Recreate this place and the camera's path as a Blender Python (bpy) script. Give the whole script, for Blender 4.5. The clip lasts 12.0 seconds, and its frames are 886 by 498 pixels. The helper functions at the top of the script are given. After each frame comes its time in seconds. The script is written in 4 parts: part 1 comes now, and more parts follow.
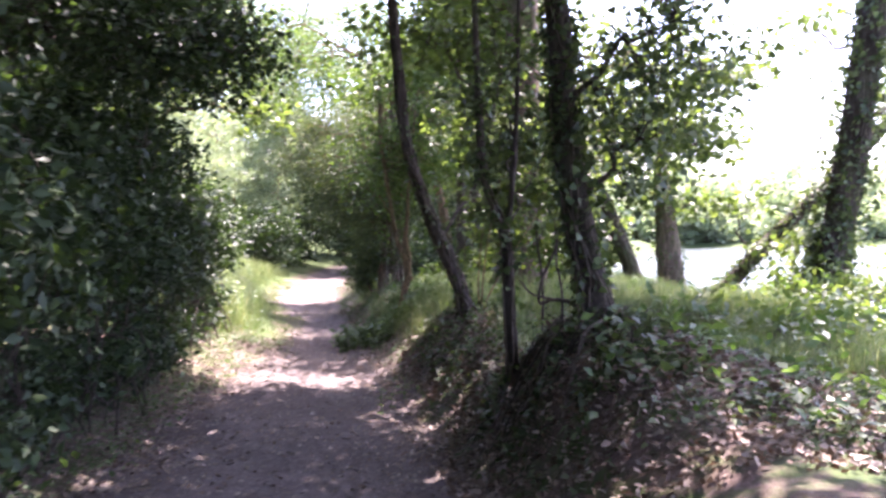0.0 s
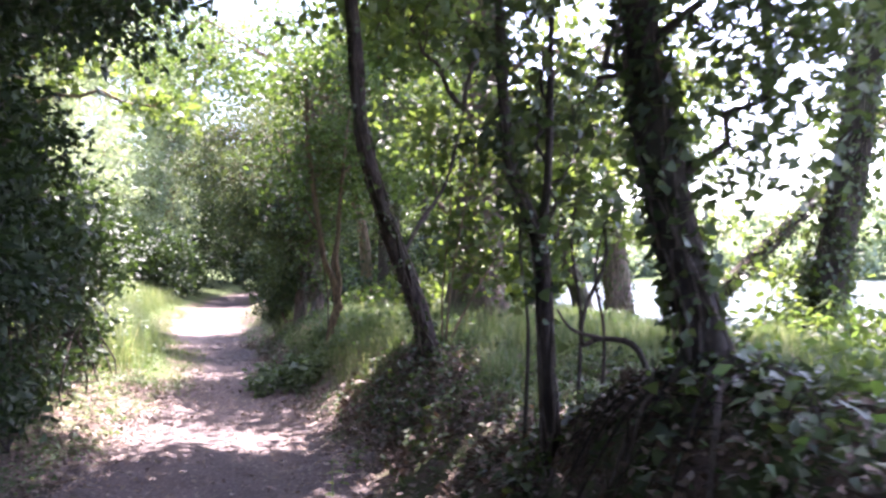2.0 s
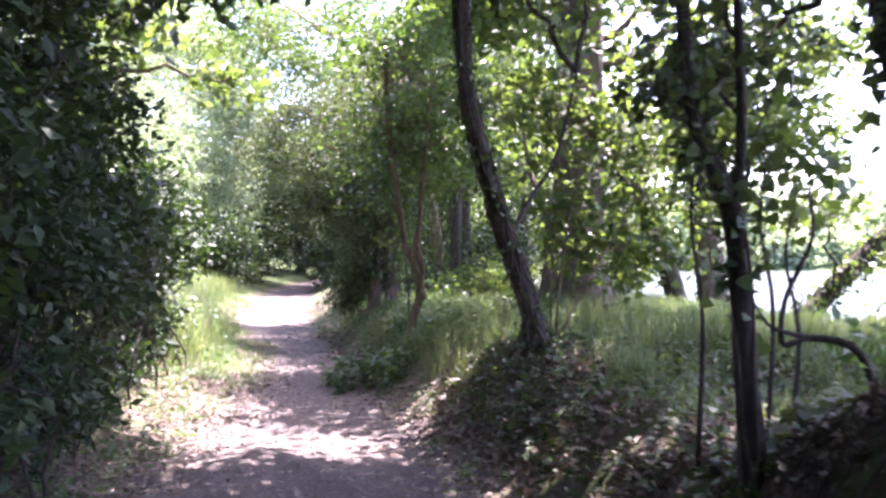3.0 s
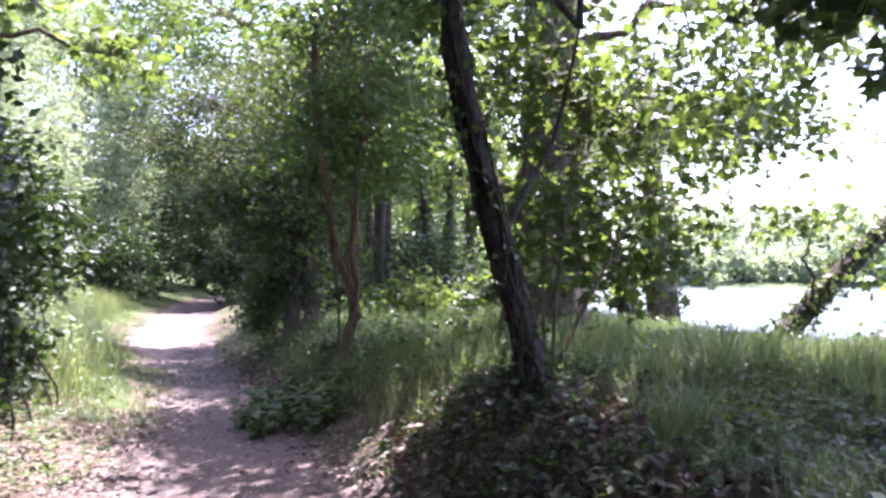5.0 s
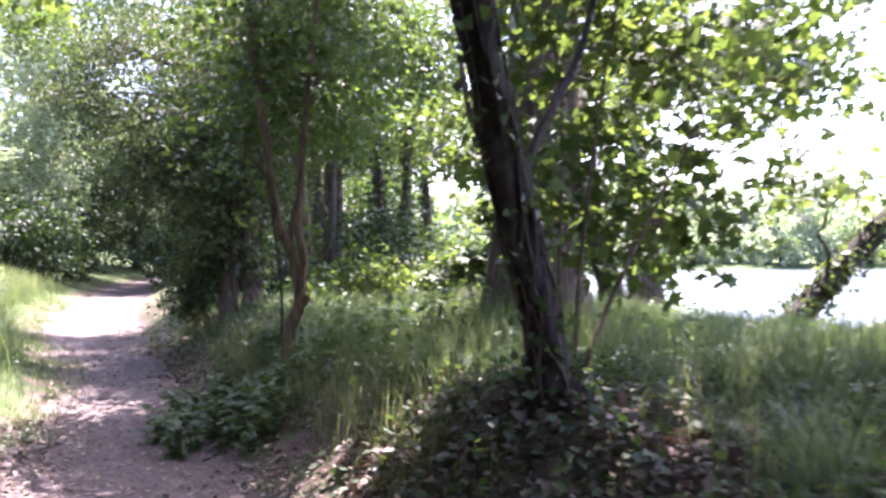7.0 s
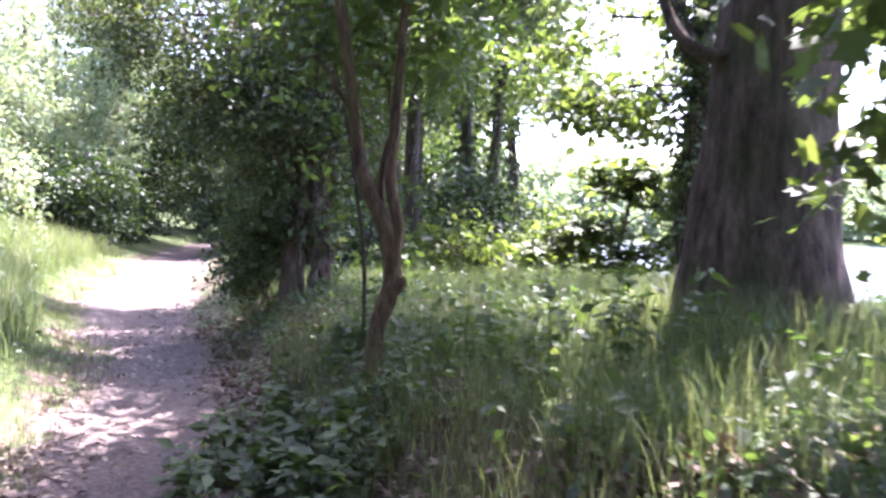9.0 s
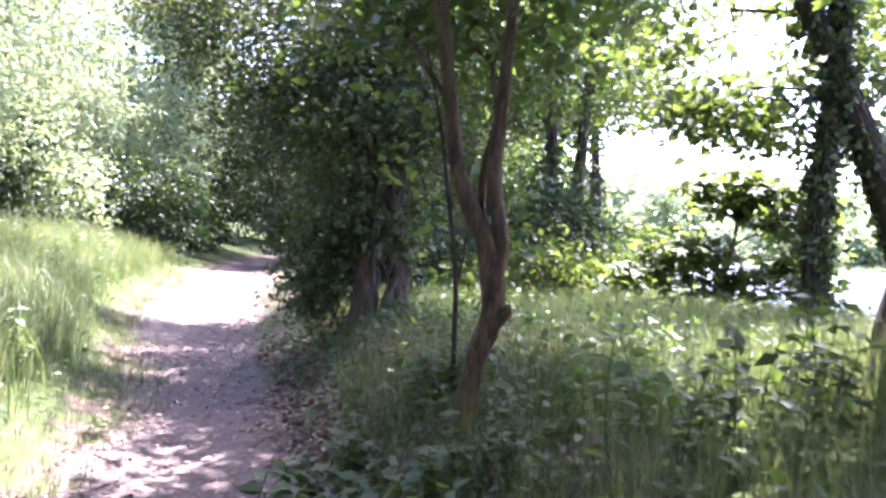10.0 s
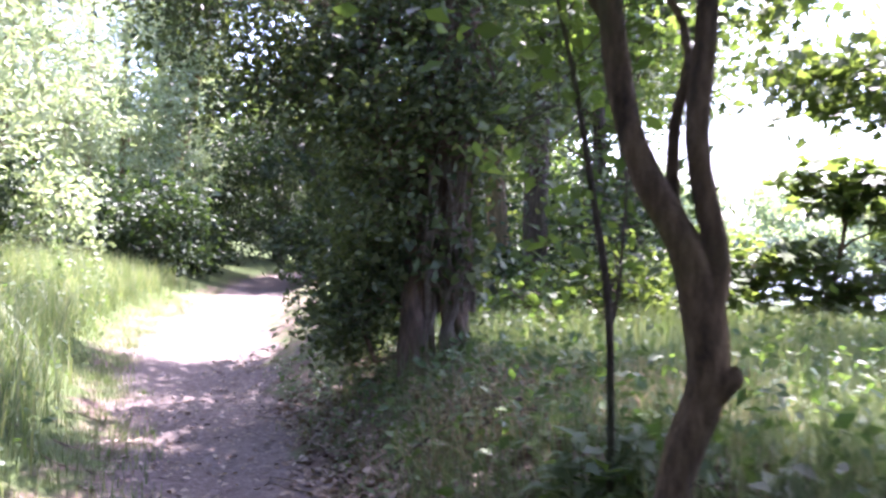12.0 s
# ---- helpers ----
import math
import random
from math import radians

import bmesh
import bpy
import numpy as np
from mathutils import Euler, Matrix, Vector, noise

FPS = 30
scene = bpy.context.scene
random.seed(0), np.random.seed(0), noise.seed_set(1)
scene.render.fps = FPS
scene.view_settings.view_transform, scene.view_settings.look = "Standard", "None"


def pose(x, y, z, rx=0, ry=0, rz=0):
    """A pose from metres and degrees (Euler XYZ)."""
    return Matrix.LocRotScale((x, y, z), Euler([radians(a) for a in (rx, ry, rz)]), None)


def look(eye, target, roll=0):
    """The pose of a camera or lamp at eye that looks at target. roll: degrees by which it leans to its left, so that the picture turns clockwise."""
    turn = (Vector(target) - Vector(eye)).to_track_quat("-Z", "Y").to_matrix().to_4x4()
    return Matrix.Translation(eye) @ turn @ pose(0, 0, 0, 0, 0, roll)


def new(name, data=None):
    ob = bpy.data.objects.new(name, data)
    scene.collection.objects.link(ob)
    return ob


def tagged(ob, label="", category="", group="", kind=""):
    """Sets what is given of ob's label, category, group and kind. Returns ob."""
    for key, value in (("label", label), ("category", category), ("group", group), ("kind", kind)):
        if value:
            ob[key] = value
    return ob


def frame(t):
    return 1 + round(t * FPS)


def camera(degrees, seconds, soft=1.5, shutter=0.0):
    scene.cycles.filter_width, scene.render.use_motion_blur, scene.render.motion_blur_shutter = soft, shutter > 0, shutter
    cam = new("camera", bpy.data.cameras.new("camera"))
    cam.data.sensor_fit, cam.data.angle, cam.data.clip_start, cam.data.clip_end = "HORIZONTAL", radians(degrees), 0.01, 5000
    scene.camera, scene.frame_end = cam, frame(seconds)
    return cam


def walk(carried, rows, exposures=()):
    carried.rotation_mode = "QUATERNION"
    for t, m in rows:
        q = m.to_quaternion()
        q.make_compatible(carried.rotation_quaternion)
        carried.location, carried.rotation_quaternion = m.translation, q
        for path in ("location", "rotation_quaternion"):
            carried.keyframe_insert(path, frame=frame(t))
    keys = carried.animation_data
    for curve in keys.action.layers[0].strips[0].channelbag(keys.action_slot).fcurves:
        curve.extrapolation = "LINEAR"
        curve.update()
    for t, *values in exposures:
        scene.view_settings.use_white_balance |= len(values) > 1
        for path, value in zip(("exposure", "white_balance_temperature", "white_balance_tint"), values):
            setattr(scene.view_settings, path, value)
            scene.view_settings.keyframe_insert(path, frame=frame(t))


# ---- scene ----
cam = camera(54.3, 12.0, soft=2.6, shutter=0.5)
PATH = [
    (0, (2.279, -0.732, 2.035), (2.02, 1.25, 1.987), -1.4),
    (0.5, (2.022, -0.167, 2.023), (1.9, 1.83, 2.012), -1.5),
    (1, (1.777, 0.612, 1.935), (1.714, 2.611, 1.963), -1.4),
    (1.5, (1.511, 1.179, 1.911), (1.331, 3.17, 1.948), -0.9),
    (2, (1.29, 1.729, 1.873), (1.273, 3.728, 1.894), -0.3),
    (2.5, (1.023, 2.292, 1.793), (0.973, 4.291, 1.808), -0.4),
    (3, (0.749, 2.808, 1.816), (0.606, 4.803, 1.813), -0.3),
    (3.2, (0.638, 2.988, 1.835), (0.499, 4.984, 1.824), -0.3),
    (4.8, (0.18, 4.588, 1.734), (0.241, 6.587, 1.765), 0.2),
    (5, (0.165, 4.82, 1.737), (0.247, 6.818, 1.771), -0.0),
    (5.5, (0.123, 5.414, 1.678), (0.257, 7.409, 1.727), 0.2),
    (6, (0.116, 5.947, 1.655), (0.309, 7.937, 1.696), 0.2),
    (6.5, (0.118, 6.128, 1.678), (0.352, 8.114, 1.697), -0.1),
    (7, (0.074, 6.674, 1.64), (0.273, 8.664, 1.633), 0.1),
    (7.5, (-0.024, 7.285, 1.619), (0.111, 9.28, 1.592), -0.2),
    (7.7, (-0.09, 7.497, 1.631), (0.021, 9.493, 1.586), -0.4),
    (9.3, (-0.354, 9.736, 1.573), (-0.317, 11.734, 1.49), 1.7),
    (9.5, (-0.417, 9.946, 1.528), (-0.402, 11.945, 1.456), 1.9),
    (10, (-0.516, 10.487, 1.576), (-0.619, 12.484, 1.524), 2.6),
    (10.5, (-0.579, 10.956, 1.581), (-0.536, 12.955, 1.57), 2.9),
    (10.9, (-0.676, 11.333, 1.52), (-0.554, 13.329, 1.537), 2.2),
    (11, (-0.721, 11.427, 1.515), (-0.621, 13.425, 1.518), 2.3),
    (11.5, (-0.959, 11.963, 1.549), (-1.002, 13.962, 1.531), 2.0),
    (12, (-1.147, 12.456, 1.55), (-1.257, 14.453, 1.526), 0.6),
]
walk(cam, [(t, look(eye, target, roll)) for t, eye, target, roll in PATH], [(0, 3.3, 6180, 39), (3, 3.5, 5950, 39), (5.5, 2.98, 5800, 39), (7.5, 3.42, 5950, 39), (9.5, 3.55, 5800, 41), (12, 3.48, 5820, 41)])

# ---- light ----
SUN_TO = Vector((0.28, 0.4, 1.0)).normalized()
world = bpy.data.worlds.new("sky")
scene.world = world
world.use_nodes = True
wn = world.node_tree
sky = wn.nodes.new("ShaderNodeTexSky")
sky.sky_type, sky.sun_disc = "NISHITA", False
sky.sun_elevation = math.asin(SUN_TO.z)
sky.sun_rotation = math.atan2(SUN_TO.x, SUN_TO.y)
sky.air_density, sky.dust_density, sky.ozone_density = 0.9, 2.2, 1.0
wn.nodes["Background"].inputs["Strength"].default_value = 0.15
wn.links.new(sky.outputs[0], wn.nodes["Background"].inputs["Color"])
sun = new("sun", bpy.data.lights.new("sun", "SUN"))
sun.data.energy, sun.data.angle, sun.data.color = 5.0, radians(0.6), (1.0, 0.95, 0.86)
sun.matrix_world = look(SUN_TO * 60, (0, 0, 0))

# ---- materials ----
def nodes_of(name):
    mat = bpy.data.materials.new(name)
    mat.use_nodes = True
    nt = mat.node_tree
    return mat, nt, nt.nodes["Principled BSDF"]


def link(nt, a, b):
    nt.links.new(a, b)


def ramp(nt, fac, stops):
    r = nt.nodes.new("ShaderNodeValToRGB")
    while len(r.color_ramp.elements) < len(stops):
        r.color_ramp.elements.new(0.5)
    for e, (p, c) in zip(r.color_ramp.elements, stops):
        e.position, e.color = p, (*c, 1)
    link(nt, fac, r.inputs[0])
    return r.outputs[0]


def noise_tex(nt, scale, detail=4, rough=0.6, vector=None, stretch=None):
    n = nt.nodes.new("ShaderNodeTexNoise")
    n.inputs["Scale"].default_value, n.inputs["Detail"].default_value, n.inputs["Roughness"].default_value = scale, detail, rough
    co = nt.nodes.new("ShaderNodeTexCoord")
    src = co.outputs["Object"]
    if stretch:
        mp = nt.nodes.new("ShaderNodeMapping")
        mp.inputs["Scale"].default_value = stretch
        link(nt, src, mp.inputs[0])
        src = mp.outputs[0]
    link(nt, src, n.inputs["Vector"])
    return n.outputs["Fac"]


def leaf_material(name, colours, back, rough=0.45, through_light=0.35, spec=0.4):
    """Leaf blades: colour varies leaf by leaf; light passes through them."""
    mat, nt, bsdf = nodes_of(name)
    geo = nt.nodes.new("ShaderNodeNewGeometry")
    n = len(colours) - 1
    col = ramp(nt, geo.outputs["Random Per Island"], [(i / max(n, 1), c) for i, c in enumerate(colours)])
    mix = nt.nodes.new("ShaderNodeMix")
    mix.data_type, mix.blend_type = "RGBA", "MULTIPLY"
    patch = ramp(nt, noise_tex(nt, 0.9, 3), [(0.3, (0.75, 0.8, 0.75)), (0.7, (1.15, 1.12, 1.0))])
    mix.inputs[0].default_value = 1.0
    link(nt, col, mix.inputs[6])
    link(nt, patch, mix.inputs[7])
    link(nt, mix.outputs[2], bsdf.inputs["Base Color"])
    bsdf.inputs["Roughness"].default_value = rough
    bsdf.inputs["Specular IOR Level"].default_value = spec
    tr = nt.nodes.new("ShaderNodeBsdfTranslucent")
    tint = nt.nodes.new("ShaderNodeMix")
    tint.data_type, tint.blend_type = "RGBA", "MULTIPLY"
    tint.inputs[0].default_value = 1.0
    link(nt, mix.outputs[2], tint.inputs[6])
    tint.inputs[7].default_value = (*back, 1)
    link(nt, tint.outputs[2], tr.inputs["Color"])
    ms = nt.nodes.new("ShaderNodeMixShader")
    ms.inputs[0].default_value = through_light
    link(nt, bsdf.outputs[0], ms.inputs[1])
    link(nt, tr.outputs[0], ms.inputs[2])
    link(nt, ms.outputs[0], nt.nodes["Material Output"].inputs["Surface"])
    return mat


def bark_material(name, dark, light, moss=(0.06, 0.075, 0.03), moss_amount=0.5, grain=9.0):
    mat, nt, bsdf = nodes_of(name)
    fine = noise_tex(nt, grain * 2.2, 8, 0.75, stretch=(1, 1, 0.25))
    big = noise_tex(nt, 1.7, 4, 0.6)
    col = ramp(nt, fine, [(0.36, dark), (0.5, tuple(0.6 * a + 0.4 * c for a, c in zip(dark, light))), (0.66, light)])
    mix = nt.nodes.new("ShaderNodeMix")
    mix.data_type = "RGBA"
    link(nt, ramp(nt, big, [(0.48, (0, 0, 0)), (0.66, (moss_amount,) * 3)]), mix.inputs[0])
    link(nt, col, mix.inputs[6])
    mix.inputs[7].default_value = (*moss, 1)
    link(nt, mix.outputs[2], bsdf.inputs["Base Color"])
    bsdf.inputs["Roughness"].default_value = 0.9
    bsdf.inputs["Specular IOR Level"].default_value = 0.2
    b = nt.nodes.new("ShaderNodeBump")
    b.inputs["Strength"].default_value, b.inputs["Distance"].default_value = 1.0, 0.08
    link(nt, fine, b.inputs["Height"])
    link(nt, b.outputs[0], bsdf.inputs["Normal"])
    return mat


IVY = leaf_material("ivy_leaf", [(0.030, 0.043, 0.023), (0.048, 0.068, 0.034), (0.070, 0.096, 0.046), (0.105, 0.122, 0.066)], (1.7, 1.8, 0.75), 0.55, 0.28, 0.25)
HOLLY = leaf_material("hedge_leaf", [(0.016, 0.028, 0.015), (0.028, 0.046, 0.022), (0.044, 0.070, 0.028)], (1.7, 1.9, 0.7), 0.55, 0.22, 0.25)
MAPLE = leaf_material("sycamore_leaf", [(0.044, 0.068, 0.024), (0.066, 0.098, 0.034), (0.098, 0.132, 0.046)], (1.75, 1.75, 0.8), 0.5, 0.45, 0.3)
ASH = leaf_material("ash_leaf", [(0.042, 0.070, 0.026), (0.062, 0.096, 0.036), (0.090, 0.128, 0.046)], (1.8, 1.9, 0.7), 0.5, 0.4, 0.3)
# Base colour raised to carry haze and strong sun on the leaves.
SUN_HAZED = leaf_material("sun_hazed_leaf", [(0.16, 0.205, 0.135), (0.22, 0.265, 0.18), (0.29, 0.33, 0.24)], (1.4, 1.5, 0.9), 0.5, 0.4, 0.35)
NETTLE = leaf_material("nettle_leaf", [(0.045, 0.075, 0.036), (0.068, 0.10, 0.05), (0.10, 0.135, 0.072)], (1.7, 2.0, 0.6), 0.55, 0.35, 0.3)
GRASS = leaf_material("grass_blade", [(0.060, 0.090, 0.040), (0.092, 0.128, 0.058), (0.135, 0.165, 0.085), (0.22, 0.22, 0.14)], (1.4, 1.5, 0.85), 0.55, 0.4, 0.3)
STRAW = leaf_material("dry_stem", [(0.20, 0.15, 0.08), (0.28, 0.22, 0.13), (0.14, 0.10, 0.06)], (1.2, 1.1, 0.9), 0.8, 0.15, 0.2)
LITTER = leaf_material("fallen_leaf", [(0.06, 0.038, 0.027), (0.11, 0.072, 0.05), (0.17, 0.125, 0.095), (0.25, 0.205, 0.17), (0.09, 0.052, 0.032)], (1.2, 1.0, 0.8), 0.65, 0.08, 0.35)
BARK = bark_material("dark_bark", (0.028, 0.021, 0.017), (0.105, 0.082, 0.064))
BARK_RED = bark_material("flaking_brown_bark", (0.05, 0.034, 0.026), (0.19, 0.13, 0.095), moss_amount=0.25, grain=7)
BARK_LEAN = bark_material("dark_flaking_bark", (0.022, 0.016, 0.013), (0.11, 0.080, 0.062), moss_amount=0.2, grain=9)
BARK_GREY = bark_material("mossy_brown_bark", (0.036, 0.024, 0.015), (0.27, 0.185, 0.105), moss=(0.095, 0.09, 0.035), moss_amount=0.8, grain=7)
BARK_OAK = bark_material("ridged_bark", (0.038, 0.028, 0.022), (0.23, 0.165, 0.125), moss=(0.05, 0.075, 0.025), moss_amount=0.6, grain=6)
VINE = bark_material("ivy_stem", (0.09, 0.07, 0.055), (0.26, 0.215, 0.17), moss_amount=0.2, grain=14)


def ground_material():
    mat, nt, bsdf = nodes_of("woodland_ground")
    attr = nt.nodes.new("ShaderNodeAttribute")
    attr.attribute_name = "trodden"
    fine = noise_tex(nt, 26, 6, 0.75)
    mid = noise_tex(nt, 3.2, 5, 0.65)
    soil = ramp(nt, fine, [(0.3, (0.045, 0.031, 0.024)), (0.52, (0.10, 0.07, 0.055)), (0.72, (0.19, 0.145, 0.12))])
    earth = ramp(nt, fine, [(0.3, (0.05, 0.038, 0.034)), (0.5, (0.096, 0.076, 0.067)), (0.75, (0.21, 0.175, 0.155))])
    green = ramp(nt, fine, [(0.3, (0.025, 0.04, 0.014)), (0.6, (0.06, 0.085, 0.025)), (0.8, (0.12, 0.12, 0.05))])
    m1 = nt.nodes.new("ShaderNodeMix")
    m1.data_type = "RGBA"
    lush = nt.nodes.new("ShaderNodeAttribute")
    lush.attribute_name = "grassy"
    more = nt.nodes.new("ShaderNodeMath")
    more.operation = "MULTIPLY_ADD"
    link(nt, lush.outputs["Fac"], more.inputs[0])
    more.inputs[1].default_value = 0.4
    link(nt, mid, more.inputs[2])
    link(nt, ramp(nt, more.outputs[0], [(0.42, (0, 0, 0)), (0.6, (1, 1, 1))]), m1.inputs[0])
    link(nt, soil, m1.inputs[6])
    link(nt, green, m1.inputs[7])
    m2 = nt.nodes.new("ShaderNodeMix")
    m2.data_type = "RGBA"
    add = nt.nodes.new("ShaderNodeMath")
    add.operation = "MULTIPLY_ADD"
    link(nt, mid, add.inputs[0])
    add.inputs[1].default_value = 0.7
    link(nt, attr.outputs["Fac"], add.inputs[2])
    link(nt, ramp(nt, add.outputs[0], [(0.72, (0, 0, 0)), (0.95, (1, 1, 1))]), m2.inputs[0])
    link(nt, m1.outputs[2], m2.inputs[6])
    link(nt, earth, m2.inputs[7])
    link(nt, m2.outputs[2], bsdf.inputs["Base Color"])
    bsdf.inputs["Roughness"].default_value = 0.95
    bsdf.inputs["Specular IOR Level"].default_value = 0.2
    b = nt.nodes.new("ShaderNodeBump")
    b.inputs["Strength"].default_value, b.inputs["Distance"].default_value = 0.7, 0.03
    link(nt, fine, b.inputs["Height"])
    link(nt, b.outputs[0], bsdf.inputs["Normal"])
    return mat


def water_material():
    mat, nt, bsdf = nodes_of("lake_water")
    bsdf.inputs["Base Color"].default_value = (0.10, 0.12, 0.11, 1)
    bsdf.inputs["Roughness"].default_value = 0.12
    bsdf.inputs["IOR"].default_value = 1.33
    b = nt.nodes.new("ShaderNodeBump")
    b.inputs["Strength"].default_value, b.inputs["Distance"].default_value = 1.0, 0.15
    link(nt, noise_tex(nt, 2.2, 4, 0.6), b.inputs["Height"])
    link(nt, b.outputs[0], bsdf.inputs["Normal"])
    return mat


# ---- shapes ----
def sstep(a, b, v):
    t = np.clip((np.asarray(v, float) - a) / (b - a), 0, 1)
    return t * t * (3 - 2 * t)


PATH_Y = [-40, -1, 2, 4.5, 6, 9.5, 12, 14, 16.4, 18, 21.5, 24, 28, 32, 43, 50, 100]
PATH_X = [3.0, 2.2, 1.35, 0.45, 0.0, -0.85, -1.4, -1.75, -2.45, -2.85, -4.3, -5.1, -6.2, -6.9, -9.1, -8.9, -2.0]
PATH_W = [1.5, 1.5, 1.5, 1.5, 1.5, 1.35, 1.1, 0.85, 0.65, 0.65, 0.8, 0.95, 1.0, 0.95, 0.8, 0.8, 0.8]
BANK_Y = [-40, 3, 8, 9.5, 11, 13, 15, 18, 24, 40]
BANK_H = [0.5, 0.55, 0.62, 0.72, 0.85, 0.75, 0.62, 0.6, 0.45, 0.3]
SHORE_Y = [-60, 10, 16, 22, 30, 36, 50, 70, 92]
SHORE_X = [9.0, 7.6, 6.6, 6.3, 5.2, 4.4, 5.0, 8.0, 14.0]
WATER = -0.7


def path_x(y):
    return np.interp(y, PATH_Y, PATH_X)


def path_w(y):
    return np.interp(y, PATH_Y, PATH_W)


def height(x, y):
    """The lie of the land: trodden path, bank and mound on the lake's side, verge, lake bed, far shore."""
    x, y = np.asarray(x, float), np.asarray(y, float)
    base = 0.45 * (1 - sstep(-3, 10, y))
    d = x - path_x(y) - path_w(y)
    e = path_x(y) - path_w(y) - x
    z = base + np.interp(y, BANK_Y, BANK_H) * sstep(-0.15, 1.1, d)
    z = z + 0.6 * np.exp(-((x - 2.5) ** 2 / 1.7 + (y - 5.9) ** 2 / 1.9)) * sstep(0.1, 0.9, d)
    z = z + 0.22 * np.exp(-((x - 1.5) ** 2 + (y - 14.4) ** 2) / 1.2)
    z = z + 0.22 * sstep(0, 1.0, e) + 0.10 * np.clip(e - 0.8, 0, 14) + 0.13 * np.clip(e - 0.6, 0, 4.5) * sstep(15, 20, y)
    z = z - 0.03 * (1 - np.clip(np.abs(x - path_x(y)) / path_w(y), 0, 1))
    shore = np.interp(y, SHORE_Y, SHORE_X)
    lake = sstep(-2.6, 1.8, x - shore) * (1 - sstep(90, 94, y + 0.05 * (x - 30)))
    z = z * (1 - lake) + lake * -1.6
    far = sstep(90, 94, y + 0.05 * (x - 30)) * sstep(2, 14, x - 5)
    z = z * (1 - far) + far * (-0.3 + 0.05 * np.clip(y - 94, 0, 160))
    z = z + 0.035 * np.sin(x * 2.3 + y * 1.1) * np.sin(y * 1.9 - x * 0.7) + 0.02 * np.sin(x * 6.1 + 1.3 * np.sin(y * 3.7)) * np.cos(y * 5.3 + x)
    return z


def hz(x, y):
    return float(height(x, y))


def array_mesh(name, verts, faces, mats, smooth=False):
    """A mesh from arrays; faces: (n, k) with one k."""
    me = bpy.data.meshes.new(name)
    verts, faces = np.asarray(verts, np.float32), np.asarray(faces, np.int32)
    n, k = faces.shape
    me.vertices.add(len(verts))
    me.vertices.foreach_set("co", verts.ravel())
    me.loops.add(n * k)
    me.loops.foreach_set("vertex_index", faces.ravel())
    me.polygons.add(n)
    me.polygons.foreach_set("loop_start", np.arange(0, n * k, k, dtype=np.int32))
    me.polygons.foreach_set("loop_total", np.full(n, k, np.int32))
    if smooth:
        me.polygons.foreach_set("use_smooth", np.ones(n, bool))
    me.update(calc_edges=True)
    me.materials.append(mats)
    return me


def part(name, me, parent, label="", kind=""):
    ob = new(name, me)
    ob.parent = parent
    ob.matrix_parent_inverse = parent.matrix_world.inverted() if parent else Matrix()
    return tagged(ob, label=label, kind=kind)


def thing(name, x, y, z, label, category, group="", kind=""):
    ob = new(name)
    ob.empty_display_size = 0.2
    ob.matrix_world = pose(x, y, z)
    bpy.context.view_layer.update()
    return tagged(ob, label, category, group, kind)


class Tubes:
    """Gathers tapered tubes into one mesh of quads."""

    def __init__(self):
        self.v, self.f, self.n = [], [], 0

    def add(self, pts, radii, sides=8, rough=0.0, seed=0, squash=1.0):
        pts = np.asarray(pts, float)
        m = len(pts)
        radii = np.interp(np.linspace(0, 1, m), np.linspace(0, 1, len(radii)), radii)
        tan = np.gradient(pts, axis=0)
        tan /= np.linalg.norm(tan, axis=1)[:, None] + 1e-9
        ref = np.array([0.0, 1.0, 0.0]) if abs(tan[:, 1].mean()) < 0.8 else np.array([1.0, 0.0, 0.0])
        a = np.cross(tan, ref)
        a /= np.linalg.norm(a, axis=1)[:, None] + 1e-9
        b = np.cross(tan, a)
        ang = np.linspace(0, 2 * np.pi, sides, endpoint=False)
        rr = np.repeat(radii[:, None], sides, 1)
        if rough:
            i = np.arange(m)[:, None]
            rr = rr * (1 + rough * (0.5 * np.sin(3 * ang + seed + 0.23 * i) + 0.35 * np.sin(5 * ang - seed * 1.7 - 0.31 * i) + 0.4 * np.sin(0.9 * i + 2 * ang + seed * 2.1) + 0.35 * np.sin(7 * ang + 0.11 * i)))
        ring = pts[:, None] + a[:, None] * (rr * np.cos(ang))[..., None] + b[:, None] * (rr * np.sin(ang) * squash)[..., None]
        q = np.arange(m - 1)[:, None] * sides
        j = np.arange(sides)[None]
        k = (j + 1) % sides
        self.f.append((np.stack([q + j, q + k, q + sides + k, q + sides + j], -1) + self.n).reshape(-1, 4))
        self.v.append(ring.reshape(-1, 3))
        self.n += m * sides

    def mesh(self, name, mat):
        return array_mesh(name, np.concatenate(self.v), np.concatenate(self.f), mat, True)


def curve(ctrl, n):
    """A smooth line through control points."""
    c = np.asarray(ctrl, float)
    p = np.vstack([2 * c[0] - c[1], c, 2 * c[-1] - c[-2]])
    out = []
    for s in np.linspace(0, len(c) - 1 - 1e-6, n):
        i = int(s)
        t = s - i
        a, b, d, e = p[i], p[i + 1], p[i + 2], p[i + 3]
        out.append(0.5 * (2 * b + (d - a) * t + (2 * a - 5 * b + 4 * d - e) * t * t + (3 * b - a - 3 * d + e) * t ** 3))
    return np.array(out)


